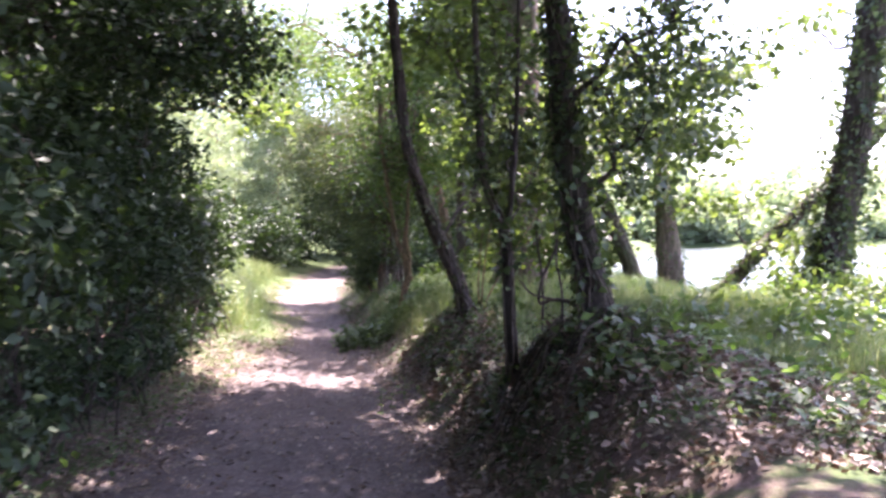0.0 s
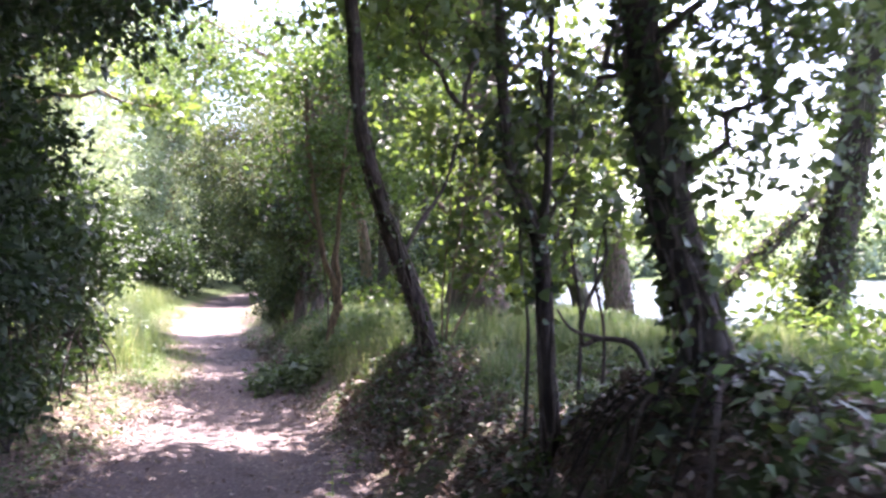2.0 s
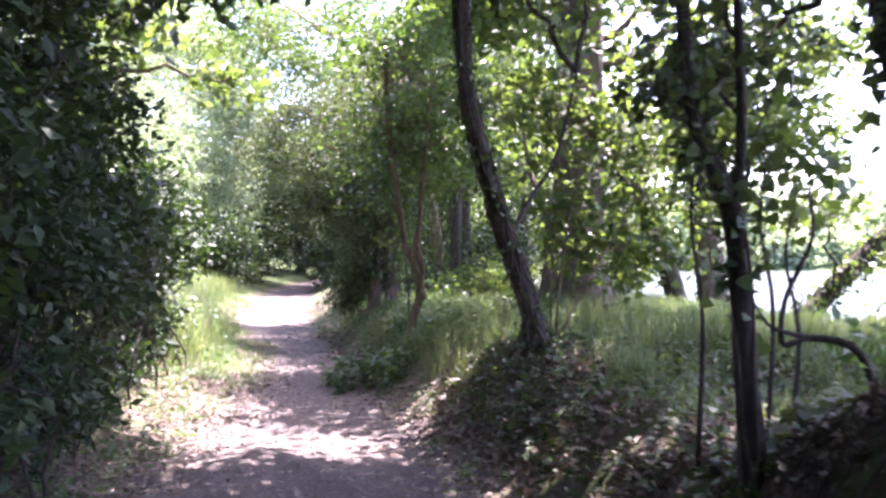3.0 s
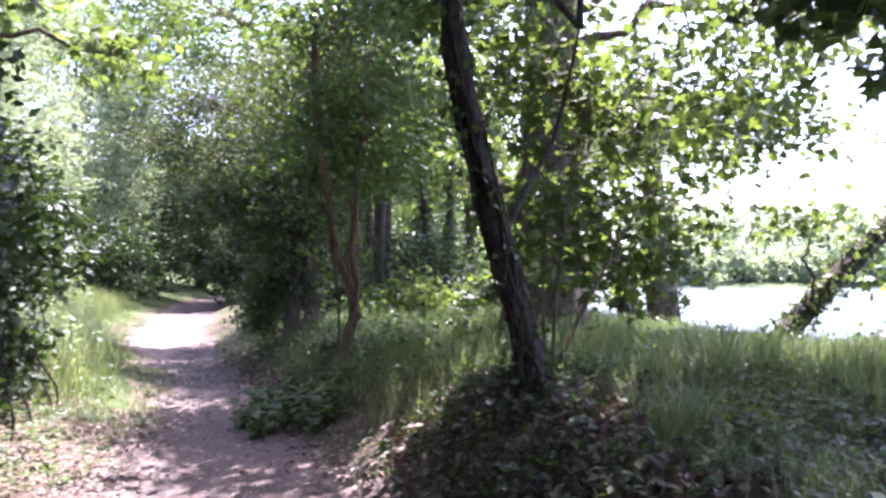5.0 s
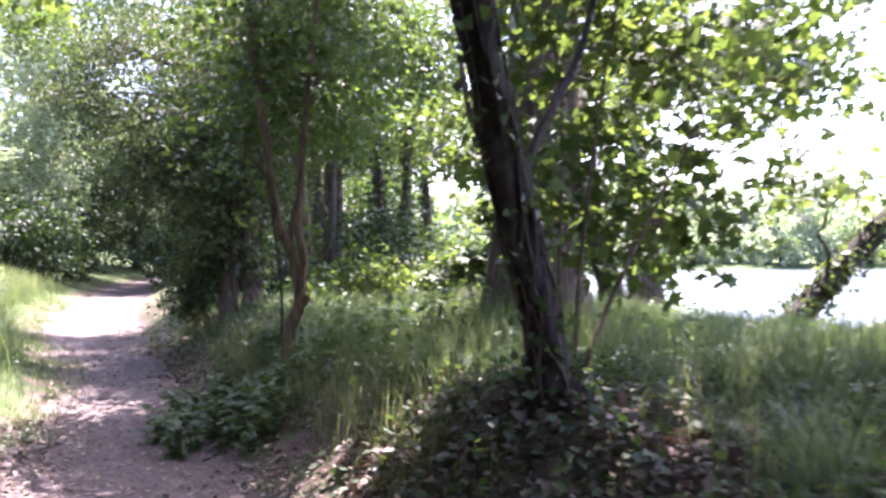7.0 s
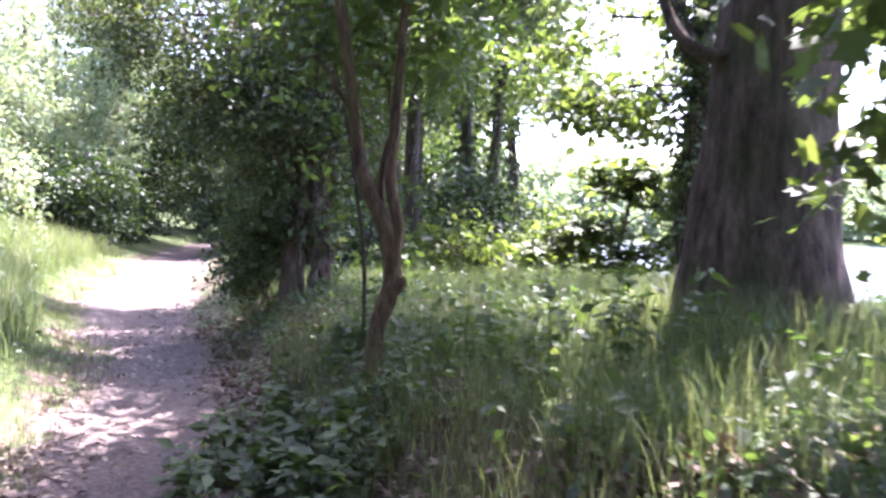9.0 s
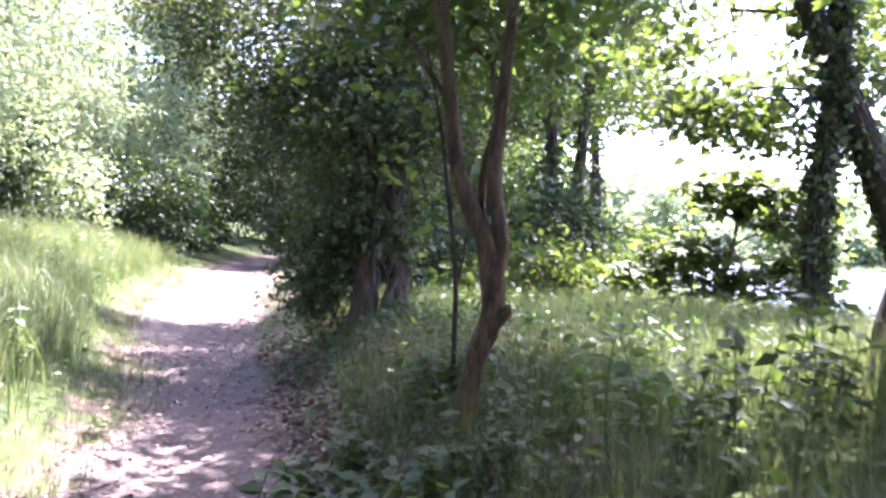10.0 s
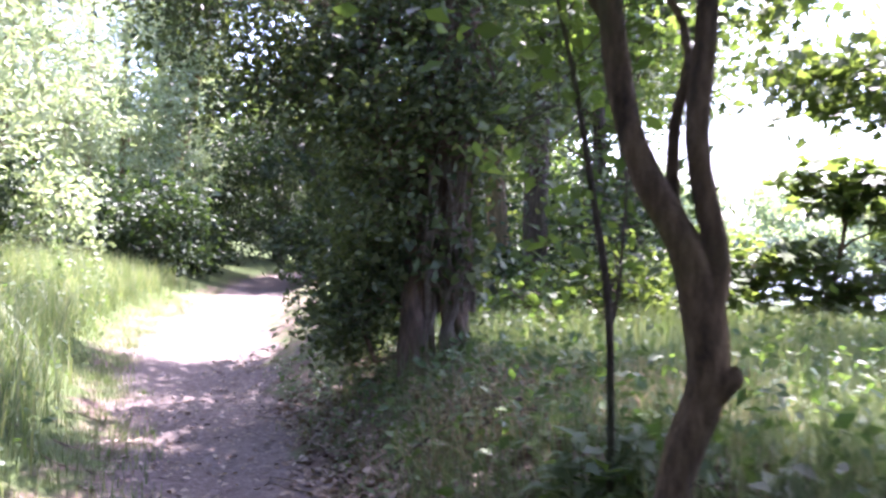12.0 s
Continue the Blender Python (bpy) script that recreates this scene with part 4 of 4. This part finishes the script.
# ---- far shore ----
def belt(name, label, spots, mat, seed, size, count):
    """A belt of far trees nobody could count."""
    rng = np.random.default_rng(seed)
    pl, tb = [], Tubes()
    for x, y, h in spots:
        z0 = hz(x, y)
        tb.add([(x, y, z0 - 0.3), (x + rng.normal() * 0.3, y, z0 + h * 0.6)], [0.25, 0.12], 6)
        w = 0.32 * h
        _, p = clump_places(rng, [(x + rng.normal() * 0.5 * w, y + rng.normal() * 0.5 * w, z0 + h * q, w, w, h * 0.2, count) for q in (0.2, 0.42, 0.62, 0.82)], size * 0.8, 10)
        pl.append(p)
    ob = thing(name, spots[0][0], spots[0][1], hz(spots[0][0], spots[0][1]), label, "woods", kind="stuff")
    part("trunks", tb.mesh("trunks", BARK), ob, kind="stuff")
    part("crowns", leaf_mesh("crowns", np.concatenate(pl), size, OVAL, mat, rng, 0.5), ob, kind="stuff")


frng = np.random.default_rng(9)
# The far shore's distance haze is painted into its pale leaf colour.
belt("far_woods", "trees along the far shore of the lake, haze put into their leaf colour", [(8 + 150 * frng.uniform(), 96 + 30 * frng.uniform() ** 1.5, frng.uniform(6, 10)) for k in range(90)], SUN_HAZED, 10, 0.8, 16)
belt("far_thicket", "low bushes along the far shore of the lake, haze put into their leaf colour", [(8 + 110 * frng.uniform(), 94.5 + 3 * frng.uniform(), frng.uniform(2.5, 4.5)) for k in range(70)], SUN_HAZED, 14, 0.6, 12)
belt("woods_ahead", "dense woods beyond the end of the path", [(frng.uniform(-50, 3), frng.uniform(62, 84), frng.uniform(8, 13)) for k in range(46)], ASH, 11, 0.6, 26)
belt("woods_beside", "dense woods on the slope beside the path", [(frng.uniform(-32, -17), frng.uniform(-14, 62), frng.uniform(8, 12)) for k in range(30)], ASH, 12, 0.6, 22)
belt("woods_behind", "dense woods behind the start of the walk", [(frng.uniform(-16, 9), frng.uniform(-30, -19), frng.uniform(8, 12)) for k in range(16)], HOLLY, 13, 0.6, 22)


# ---- ground plants ----
def blades(name, label, places, length, width, mat, seed, lean=0.35, category="grass", segs=3):
    """Bent grass blades, one mesh."""
    rng = np.random.default_rng(seed)
    n = len(places)
    L = length * rng.uniform(0.5, 1.25, n)
    a = rng.uniform(0, 2 * np.pi, n)
    out = np.stack([np.cos(a), np.sin(a), 0 * a], -1)
    side = np.stack([-np.sin(a), np.cos(a), 0 * a], -1) * (width * rng.uniform(0.6, 1.3, n))[:, None]
    bend = lean * rng.uniform(0.3, 1.6, n)
    rows = []
    for s in range(segs):
        t = s / segs
        c = places + out * (L * bend * t * t)[:, None] + np.array([0, 0, 1.0]) * (L * t * (1 - 0.35 * bend * t))[:, None]
        rows += [c - side * (1 - 0.6 * t), c + side * (1 - 0.6 * t)]
    tip = places + out * (L * bend)[:, None] + np.array([0, 0, 1.0]) * (L * (1 - 0.35 * bend))[:, None]
    V = np.stack(rows + [tip], 1)
    m = V.shape[1]
    f = []
    for s in range(segs - 1):
        f += [(2 * s, 2 * s + 1, 2 * s + 3), (2 * s, 2 * s + 3, 2 * s + 2)]
    f.append((m - 3, m - 2, m - 1))
    F = np.asarray(f)[None] + (np.arange(n) * m)[:, None, None]
    return tagged(new(name, array_mesh(name, V.reshape(-1, 3), F.reshape(-1, 3), mat)), label, category, kind="stuff")


def scatter(rng, n, x0, x1, y0, y1, keep, tuft=0.0, per=1):
    c = np.stack([rng.uniform(x0, x1, n), rng.uniform(y0, y1, n)], -1)
    c = c[keep(c[:, 0], c[:, 1], rng)]
    if per > 1:
        c = np.repeat(c, per, 0) + rng.normal(size=(len(c) * per, 2)) * tuft
    return np.stack([c[:, 0], c[:, 1], height(c[:, 0], c[:, 1]) - 0.01], -1)


def right_d(x, y):
    return x - path_x(y) - path_w(y)


def left_d(x, y):
    return path_x(y) - path_w(y) - x


def patchy(x, y, s=1.0):
    return 0.5 + 0.5 * np.sin(x * 1.7 * s + 2 * np.sin(y * 0.9 * s)) * np.sin(y * 1.3 * s + 1.5 * np.sin(x * 1.1 * s))


def dry(x, y):
    return x < np.interp(y, SHORE_Y, SHORE_X) - 0.2


grng = np.random.default_rng(21)
blades("grass", "long soft grass on the shaded bank", scatter(grng, 13000, -2.5, 6.5, 11.2, 26, lambda x, y, r: (right_d(x, y) > 0.35) & dry(x, y) & (r.uniform(size=len(x)) < 0.25 + 0.75 * patchy(x, y)) & ((x + 0.9) ** 2 + (y - 17.6) ** 2 > 0.8), 0.07, 8), 0.40, 0.0024, GRASS, 22)
blades("grass", "low grass among leaves at the edge of the path", scatter(grng, 1500, -4.5, 3.5, 8, 26, lambda x, y, r: (right_d(x, y) > -0.1) & (right_d(x, y) < 1.0) & (patchy(x, y, 1.7) > 0.35), 0.05, 7), 0.16, 0.0024, GRASS, 23)
blades("grass", "bright sunlit grass on the verge", scatter(grng, 6500, -11, -2.4, 14.3, 34, lambda x, y, r: (left_d(x, y) > 0.55 + 0.4 * r.uniform(size=len(x))), 0.08, 7), 0.62, 0.0045, GRASS, 24)
blades("grass", "short trampled sunlit grass beside the path", scatter(grng, 9000, -9, -1.8, 13.5, 32, lambda x, y, r: (left_d(x, y) > -0.3 + 0.3 * r.uniform(size=len(x))) & (left_d(x, y) < 1.6) & (patchy(x, y, 1.9) > 0.12), 0.05, 7), 0.12, 0.003, GRASS, 25)
blades("grass", "grass in the light towards the lake", scatter(grng, 3500, 3.0, 7.5, 6.8, 16, lambda x, y, r: dry(x, y) & (right_d(x, y) > 1.5), 0.07, 8), 0.34, 0.0032, GRASS, 26)
TUFT = [(2.35, 10.75), (2.75, 10.9), (3.1, 10.6), (2.05, 10.9), (3.5, 10.9), (3.9, 10.5), (1.75, 9.7), (2.6, 11.4)]
for k, (x, y) in enumerate(TUFT):
    rr = np.random.default_rng(200 + k)
    q = np.stack([x + rr.normal(size=150) * 0.10, y + rr.normal(size=150) * 0.10], -1)
    ob = blades("grass_tuft", "tall green tuft of sedge on the bank", np.stack([q[:, 0], q[:, 1], height(q[:, 0], q[:, 1]) - 0.01], -1), 0.50, 0.0042, GRASS, 210 + k, 0.45, "grass tuft")
    ob["group"] = "sedge tufts"
blades("grass", "long grass round the foot of the broad tree", scatter(grng, 900, 0.9, 3.2, 13.3, 15.2, lambda x, y, r: ((x - 1.68) ** 2 + (y - 14.28) ** 2 > 0.16) & ((x - 1.68) ** 2 + (y - 14.28) ** 2 < 1.1), 0.06, 8), 0.45, 0.0026, GRASS, 28)
blades("dead_stems", "dry broken stems beside the hollow tree", scatter(grng, 240, -1.5, 0.3, 16.4, 18.2, lambda x, y, r: right_d(x, y) > 0.2, 0.05, 5), 0.3, 0.003, STRAW, 27, 1.0, "dead stems")

blades("grass", "short green grass among the ivy on the bank", scatter(grng, 900, 1.5, 4.6, 8.2, 11.6, lambda x, y, r: (right_d(x, y) > 0.9) & (patchy(x, y, 1.6) > 0.3), 0.07, 8), 0.26, 0.0032, GRASS, 31, 0.6)
# ivy carpet, nettles, brambles
lrng = np.random.default_rng(31)


def carpet(name, label, n, box, keep, lift, size, shape, mat, category, up=0.75):
    p = scatter(lrng, n, *box, keep)
    p[:, 2] += lrng.uniform(0.02, lift, len(p))
    return tagged(new(name, leaf_mesh(name, p, size, shape, mat, lrng, up, 0.1)), label, category, kind="stuff")


carpet("ivy_carpet", "ivy and leafy creepers covering the shaded bank", 15000, (0.2, 5.5, 4.2, 12.6), lambda x, y, r: (right_d(x, y) > 0.25) & (r.uniform(size=len(x)) < 0.15 + 0.7 * patchy(x, y, 1.4)), 0.12, 0.055, IVYLEAF, IVY, "ivy")
carpet("ivy_carpet", "glossy ivy and leaves round the foot of the leaning tree", 2600, (0.2, 4.4, 8.8, 12.8), lambda x, y, r: (right_d(x, y) > 0.3) & (patchy(x, y, 2.3) > 0.25), 0.17, 0.055, IVYLEAF, IVY, "ivy", 0.6)
carpet("leaf_litter", "curled fallen leaves round the foot of the leaning tree", 9000, (0.0, 4.0, 8.6, 12.4), lambda x, y, r: right_d(x, y) > 0.1, 0.07, 0.075, OVAL, LITTER, "leaves", 0.5)
carpet("ivy_carpet", "grey-green leaves round the foot of the leaning tree", 4500, (0.2, 4.4, 8.8, 12.8), lambda x, y, r: (right_d(x, y) > 0.3) & (patchy(x, y, 2.6) > 0.3), 0.15, 0.065, OVAL, NETTLE, "plants", 0.6)
carpet("creeper", "bright green creeper on the bank beside the leaning tree", 7000, (1.1, 4.2, 9.3, 12.6), lambda x, y, r: (right_d(x, y) > 0.8) & (patchy(x, y, 1.2) > 0.4), 0.2, 0.06, OVAL, MAPLE, "creeper")
carpet("ivy_carpet", "low leafy plants along the edge of the path", 9000, (-4, 1.0, 11, 22), lambda x, y, r: (right_d(x, y) > 0.05) & (right_d(x, y) < 1.6) & (patchy(x, y, 1.6) > 0.35), 0.14, 0.06, OVAL, NETTLE, "plants")
carpet("ivy_carpet", "low shaded plants under the hedge", 9000, (-4.6, -0.6, 4, 14.5), lambda x, y, r: (left_d(x, y) > -0.35 + 0.4 * r.uniform(size=len(x))) & (left_d(x, y) < 1.2) & (patchy(x, y, 1.5) > 0.45), 0.16, 0.06, OVAL, NETTLE, "plants")


def nettle(x, y, h, seed, name="nettle", label="dark green nettle with toothed paired leaves", mat=NETTLE, lsize=0.085, group="nettles", pairs=7):
    rng = np.random.default_rng(seed)
    z = hz(x, y)
    ob = thing(name, x, y, z, label, "plant", group)
    st = Tubes()
    tip = np.array([x + rng.normal() * 0.08, y + rng.normal() * 0.08, z + h])
    base = np.array([x, y, z - 0.05])
    st.add(curve([base, (base + tip) / 2 + rng.normal(size=3) * 0.02, tip], 8), [0.006, 0.003], 5)
    part("stem", st.mesh("stem", NETTLE), ob)
    p = []
    for k in range(pairs):
        t = 0.2 + 0.8 * k / (pairs - 1)
        p += [base + (tip - base) * t] * 3
    part("leaves", leaf_mesh("leaves", np.array(p), lsize, OVAL, mat, rng, 0.75, 0.25), ob, kind="stuff")
    return ob


nrng = np.random.default_rng(41)
for k in range(70):
    a, r = nrng.uniform(0, 6.28), nrng.uniform(0, 1) ** 0.6
    nettle(-0.95 + 0.75 * r * math.cos(a), 14.6 + 1.3 * r * math.sin(a), nrng.uniform(0.16, 0.36), 300 + k, lsize=0.115)
for k in range(26):
    nettle(nrng.uniform(-1.2, 0.3), nrng.uniform(12.8, 14.4) + 0.6, nrng.uniform(0.15, 0.35), 380 + k)
for k in range(16):
    nettle(nrng.uniform(-0.05, 1.0), nrng.uniform(13.1, 14.2), nrng.uniform(0.35, 0.62), 420 + k, "tall_weed", "tall green weed with broad leaves in the grass", NETTLE if k % 3 else MAPLE, 0.095, "tall weeds", 7)
for k in range(14):
    x = nrng.uniform(0.1, 1.5)
    nettle(x, nrng.uniform(8.3, 10.2), nrng.uniform(0.15, 0.3), 450 + k, "seedling", "yellow-green seedling on the bank", MAPLE, 0.07, "seedlings", 4)

carpet("weeds", "mixed low leafy weeds in the grass of the bank", 9000, (-1.6, 4.5, 12.2, 21), lambda x, y, r: (right_d(x, y) > 0.6) & (patchy(x, y, 2.1) > 0.45), 0.36, 0.075, OVAL, NETTLE, "weeds", 0.6)
for k in range(34):
    y = nrng.uniform(15.0, 29.0)
    nettle(float(path_x(y) - path_w(y)) - nrng.uniform(0.7, 3.2), y, nrng.uniform(0.55, 1.0), 520 + k, "cow_parsley", "tall pale wild flower stem standing in the sunlit grass", SUN_HAZED if k % 2 else NETTLE, 0.11, "verge plants", 8)
blades("grass", "tall seeding grass on the sunlit verge", scatter(grng, 2600, -11, -3.2, 14.6, 31, lambda x, y, r: (left_d(x, y) > 0.8) & (patchy(x, y, 1.3) > 0.4), 0.10, 9), 0.85, 0.005, GRASS, 29, 0.5)
carpet("weeds", "bright low weeds in the sunlit verge", 9000, (-9, -3, 14.5, 30), lambda x, y, r: (left_d(x, y) > 0.5) & (patchy(x, y, 1.7) > 0.5), 0.4, 0.07, OVAL, NETTLE, "weeds", 0.6)
for k in range(12):
    nettle(nrng.uniform(1.75, 2.5), nrng.uniform(6.7, 7.6), nrng.uniform(0.14, 0.3), 470 + k, "seedling", "yellow-green seedling on the bank", MAPLE, 0.07, "seedlings", 4)
for x, y, hh, s in [(2.12, 7.45, 1.7, 61), (1.78, 7.55, 2.0, 62), (2.3, 7.6, 1.4, 63)]:
    z = hz(x, y)
    tree("thin_sapling", "thin bare sapling beside the slim tree", [(x, y, z), (x + 0.03, y, z + 0.4 * hh), (x - 0.02, y + 0.05, z + 0.7 * hh), (x + 0.08, y + 0.1, z + hh)], [0.014, 0.011, 0.005], BARK,
         [(x, y + 0.1, z + hh * 0.9, 0.3, 0.3, 0.3, 8)], MAPLE, LOBED, 0.08, 0.12, 8, s, 0.1, 7, 16, 0.006, 1, 0.5, flare=1.1, group="thin saplings")
# fallen leaves and twigs
carpet("leaf_litter", "fallen leaves heaped on the mound", 7000, (1.2, 4.2, 3.6, 8.2), lambda x, y, r: right_d(x, y) > -0.2, 0.06, 0.062, OVAL, LITTER, "leaves", 0.55)
carpet("leaf_litter", "brown and grey fallen leaves on the path", 27000, (-4.5, 2.5, 3.5, 24), lambda x, y, r: (np.abs(x - path_x(y)) < path_w(y) + 0.2) & (r.uniform(size=len(x)) < 0.35 + 0.65 * np.abs(x - path_x(y)) / path_w(y)), 0.025, 0.056, OVAL, LITTER, "leaves", 0.8)
carpet("leaf_litter", "thick fallen leaves on the bank", 26000, (-2.5, 5.0, 3.8, 20), lambda x, y, r: (right_d(x, y) > -0.25) & ((y < 11.8) | (right_d(x, y) < 0.9)), 0.05, 0.062, OVAL, LITTER, "leaves", 0.75)
carpet("leaf_litter", "fallen leaves under the hedge", 18000, (-5.0, -0.5, 3.5, 15), lambda x, y, r: (left_d(x, y) > -0.6 + 0.5 * r.uniform(size=len(x))) & (left_d(x, y) < 2.0), 0.04, 0.055, OVAL, LITTER, "leaves", 0.8)
carpet("leaf_litter", "curled fallen leaves under the hollow tree", 7000, (-3.0, 0.4, 15.2, 20.5), lambda x, y, r: (right_d(x, y) > -0.1) & (right_d(x, y) < 1.9), 0.06, 0.065, OVAL, LITTER, "leaves", 0.5)
carpet("weeds", "low grey-green plants under the hollow tree", 4200, (-2.4, 0.6, 14.6, 19.5), lambda x, y, r: (right_d(x, y) > 0.35) & (patchy(x, y, 2.4) > 0.38), 0.2, 0.075, OVAL, NETTLE, "weeds", 0.55)
blades("grass", "thin grass among the leaves under the hollow tree", scatter(grng, 1100, -2.2, 0.8, 14.8, 19.5, lambda x, y, r: (right_d(x, y) > 0.3) & (patchy(x, y, 2.0) > 0.3), 0.05, 7), 0.26, 0.0026, GRASS, 30, 0.7)
tw = Tubes()
trng = np.random.default_rng(51)
for k in range(160):
    y = trng.uniform(4.5, 20)
    x = path_x(y) + trng.choice([-1, 1]) * (path_w(y) + trng.uniform(-0.3, 1.6))
    a, L = trng.uniform(0, 6.28), trng.uniform(0.12, 0.55)
    pts = []
    for t in (-0.5, 0.0, 0.5):
        px, py = x + math.cos(a) * L * t + trng.normal() * 0.02, y + math.sin(a) * L * t + trng.normal() * 0.02
        pts.append((px, py, hz(px, py) + 0.012 + 0.03 * (t > 0.2)))
    tw.add(curve(pts, 6), [0.007, 0.004], 5)
tagged(new("twigs", tw.mesh("twigs", VINE)), "broken pale twigs lying on the ground", "twigs", kind="stuff")
# brushwood beside the hollow tree
pile = thing("brushwood_pile", -0.9, 17.4, hz(-0.9, 17.4), "dark pile of dead branches and dry stems in the grass", "brushwood")
brng = np.random.default_rng(71)
for k in range(18):
    a, L = brng.uniform(-0.6, 0.6), brng.uniform(0.3, 0.7)
    cx, cy, lift = -0.9 + brng.normal() * 0.28, 17.4 + brng.normal() * 0.18, 0.015 + 0.005 * k
    st = Tubes()
    ends = [(cx + math.cos(a) * L * t, cy + math.sin(a) * L * t) for t in (-0.5, 0.0, 0.5)]
    st.add(curve([(px, py, hz(px, py) + lift * (1.0 - 0.8 * abs(t)) + 0.06 * (t > 0) * brng.uniform(0, 1)) for (px, py), t in zip(ends, (-0.5, 0.0, 0.5))], 8), [brng.uniform(0.006, 0.014), 0.004], 6, 0.15, k)
    part("stick", st.mesh("stick", BARK), pile)
# bare roots, an earthy root clump and a pale stick at the foot of the ivy tree
rrng = np.random.default_rng(81)
ivy_tree = bpy.data.objects["ivy_tree"]
_, clump = clump_places(rrng, [(2.28, 6.35, 1.02, 0.2, 0.2, 0.26, 34), (2.5, 5.95, 1.1, 0.18, 0.16, 0.2, 20)], 0.05, 18)
part("root_clump", leaf_mesh("root_clump", clump, 0.055, OVAL, LITTER, rrng, 0.3), ivy_tree, "dark clump of dead leaves and roots", "stuff")
for k in range(10):
    a = rrng.uniform(2.2, 5.9)
    st = Tubes()
    pts = [(2.6 + 0.1 * math.cos(a), 6.12 + 0.1 * math.sin(a), rrng.uniform(1.15, 1.32))]
    for q in (0.3, 0.55, 0.85):
        px, py = 2.6 + q * math.cos(a) + rrng.normal() * 0.06, 6.12 + q * math.sin(a) + rrng.normal() * 0.06
        pts.append((px, py, hz(px, py) + rrng.uniform(0.0, 0.12) * (q < 0.8)))
    st.add(curve(pts, 16), [rrng.uniform(0.010, 0.02), 0.009, 0.005], 6, 0.15, k)
    part("root", st.mesh("root", VINE if k % 3 == 0 else BARK), ivy_tree)
mess = Tubes()
for k in range(90):
    a, q = rrng.uniform(2.0, 5.6), rrng.uniform(0.15, 0.95)
    px, py, b, L = 2.55 + q * math.cos(a), 6.15 + q * math.sin(a), rrng.uniform(0, 6.28), rrng.uniform(0.12, 0.35)
    ex, ey = px + L * math.cos(b), py + L * math.sin(b)
    mx, my = (px + ex) / 2, (py + ey) / 2
    mess.add(curve([(px, py, hz(px, py)), (mx, my, hz(mx, my) + rrng.uniform(0.04, 0.16)), (ex, ey, hz(ex, ey) + rrng.uniform(-0.01, 0.1))], 8), [0.006, 0.003], 5)
part("root_tangle", mess.mesh("root_tangle", BARK), ivy_tree, "tangle of thin dark rootlets", "stuff")
stick = thing("stick", 2.35, 5.35, hz(2.35, 5.35), "pale crooked stick leaning on the mound", "stick")
st = Tubes()
st.add(curve([(2.62, 5.72, hz(2.62, 5.72) + 0.05), (2.5, 5.62, hz(2.5, 5.62) + 0.06), (2.44, 5.48, hz(2.44, 5.48) + 0.07), (2.36, 5.32, hz(2.36, 5.32) + 0.03), (2.3, 5.18, hz(2.3, 5.18))], 16), [0.012, 0.016, 0.012], 7, 0.15, 3)
part("limb", st.mesh("limb", VINE), stick)
carpet("ivy_carpet", "ivy trailing over the mound", 2000, (1.6, 3.3, 4.9, 7.4), lambda x, y, r: (right_d(x, y) > 0.2) & (patchy(x, y, 1.9) > 0.42), 0.12, 0.075, IVYLEAF, IVY, "ivy", 0.6)
carpet("weeds", "grey-green leafy weeds on the side of the mound", 900, (2.3, 4.6, 4.4, 8.4), lambda x, y, r: patchy(x, y, 2.2) > 0.55, 0.22, 0.10, OVAL, NETTLE, "weeds", 0.6)
# crooked dead branch hanging beside the ivy tree
br = thing("dead_branch", 2.5, 7.0, hz(2.5, 7.0), "crooked bare branch bent down beside the ivy tree", "branch")
b1 = Tubes()
b1.add(curve([(2.55, 7.0, hz(2.55, 7.0) - 0.03), (2.45, 7.1, 1.30), (2.25, 7.2, 1.36), (2.12, 7.2, 1.33), (2.15, 7.25, 1.55), (2.28, 7.25, 1.85), (2.27, 7.25, 2.1)], 26), [0.022, 0.018, 0.014, 0.008], 7, 0.1, 2)
b1.add(curve([(2.25, 7.2, 1.36), (2.05, 7.15, 1.42), (1.95, 7.1, 1.55)], 8), [0.014, 0.006], 6)
part("limb", b1.mesh("limb", BARK), br)
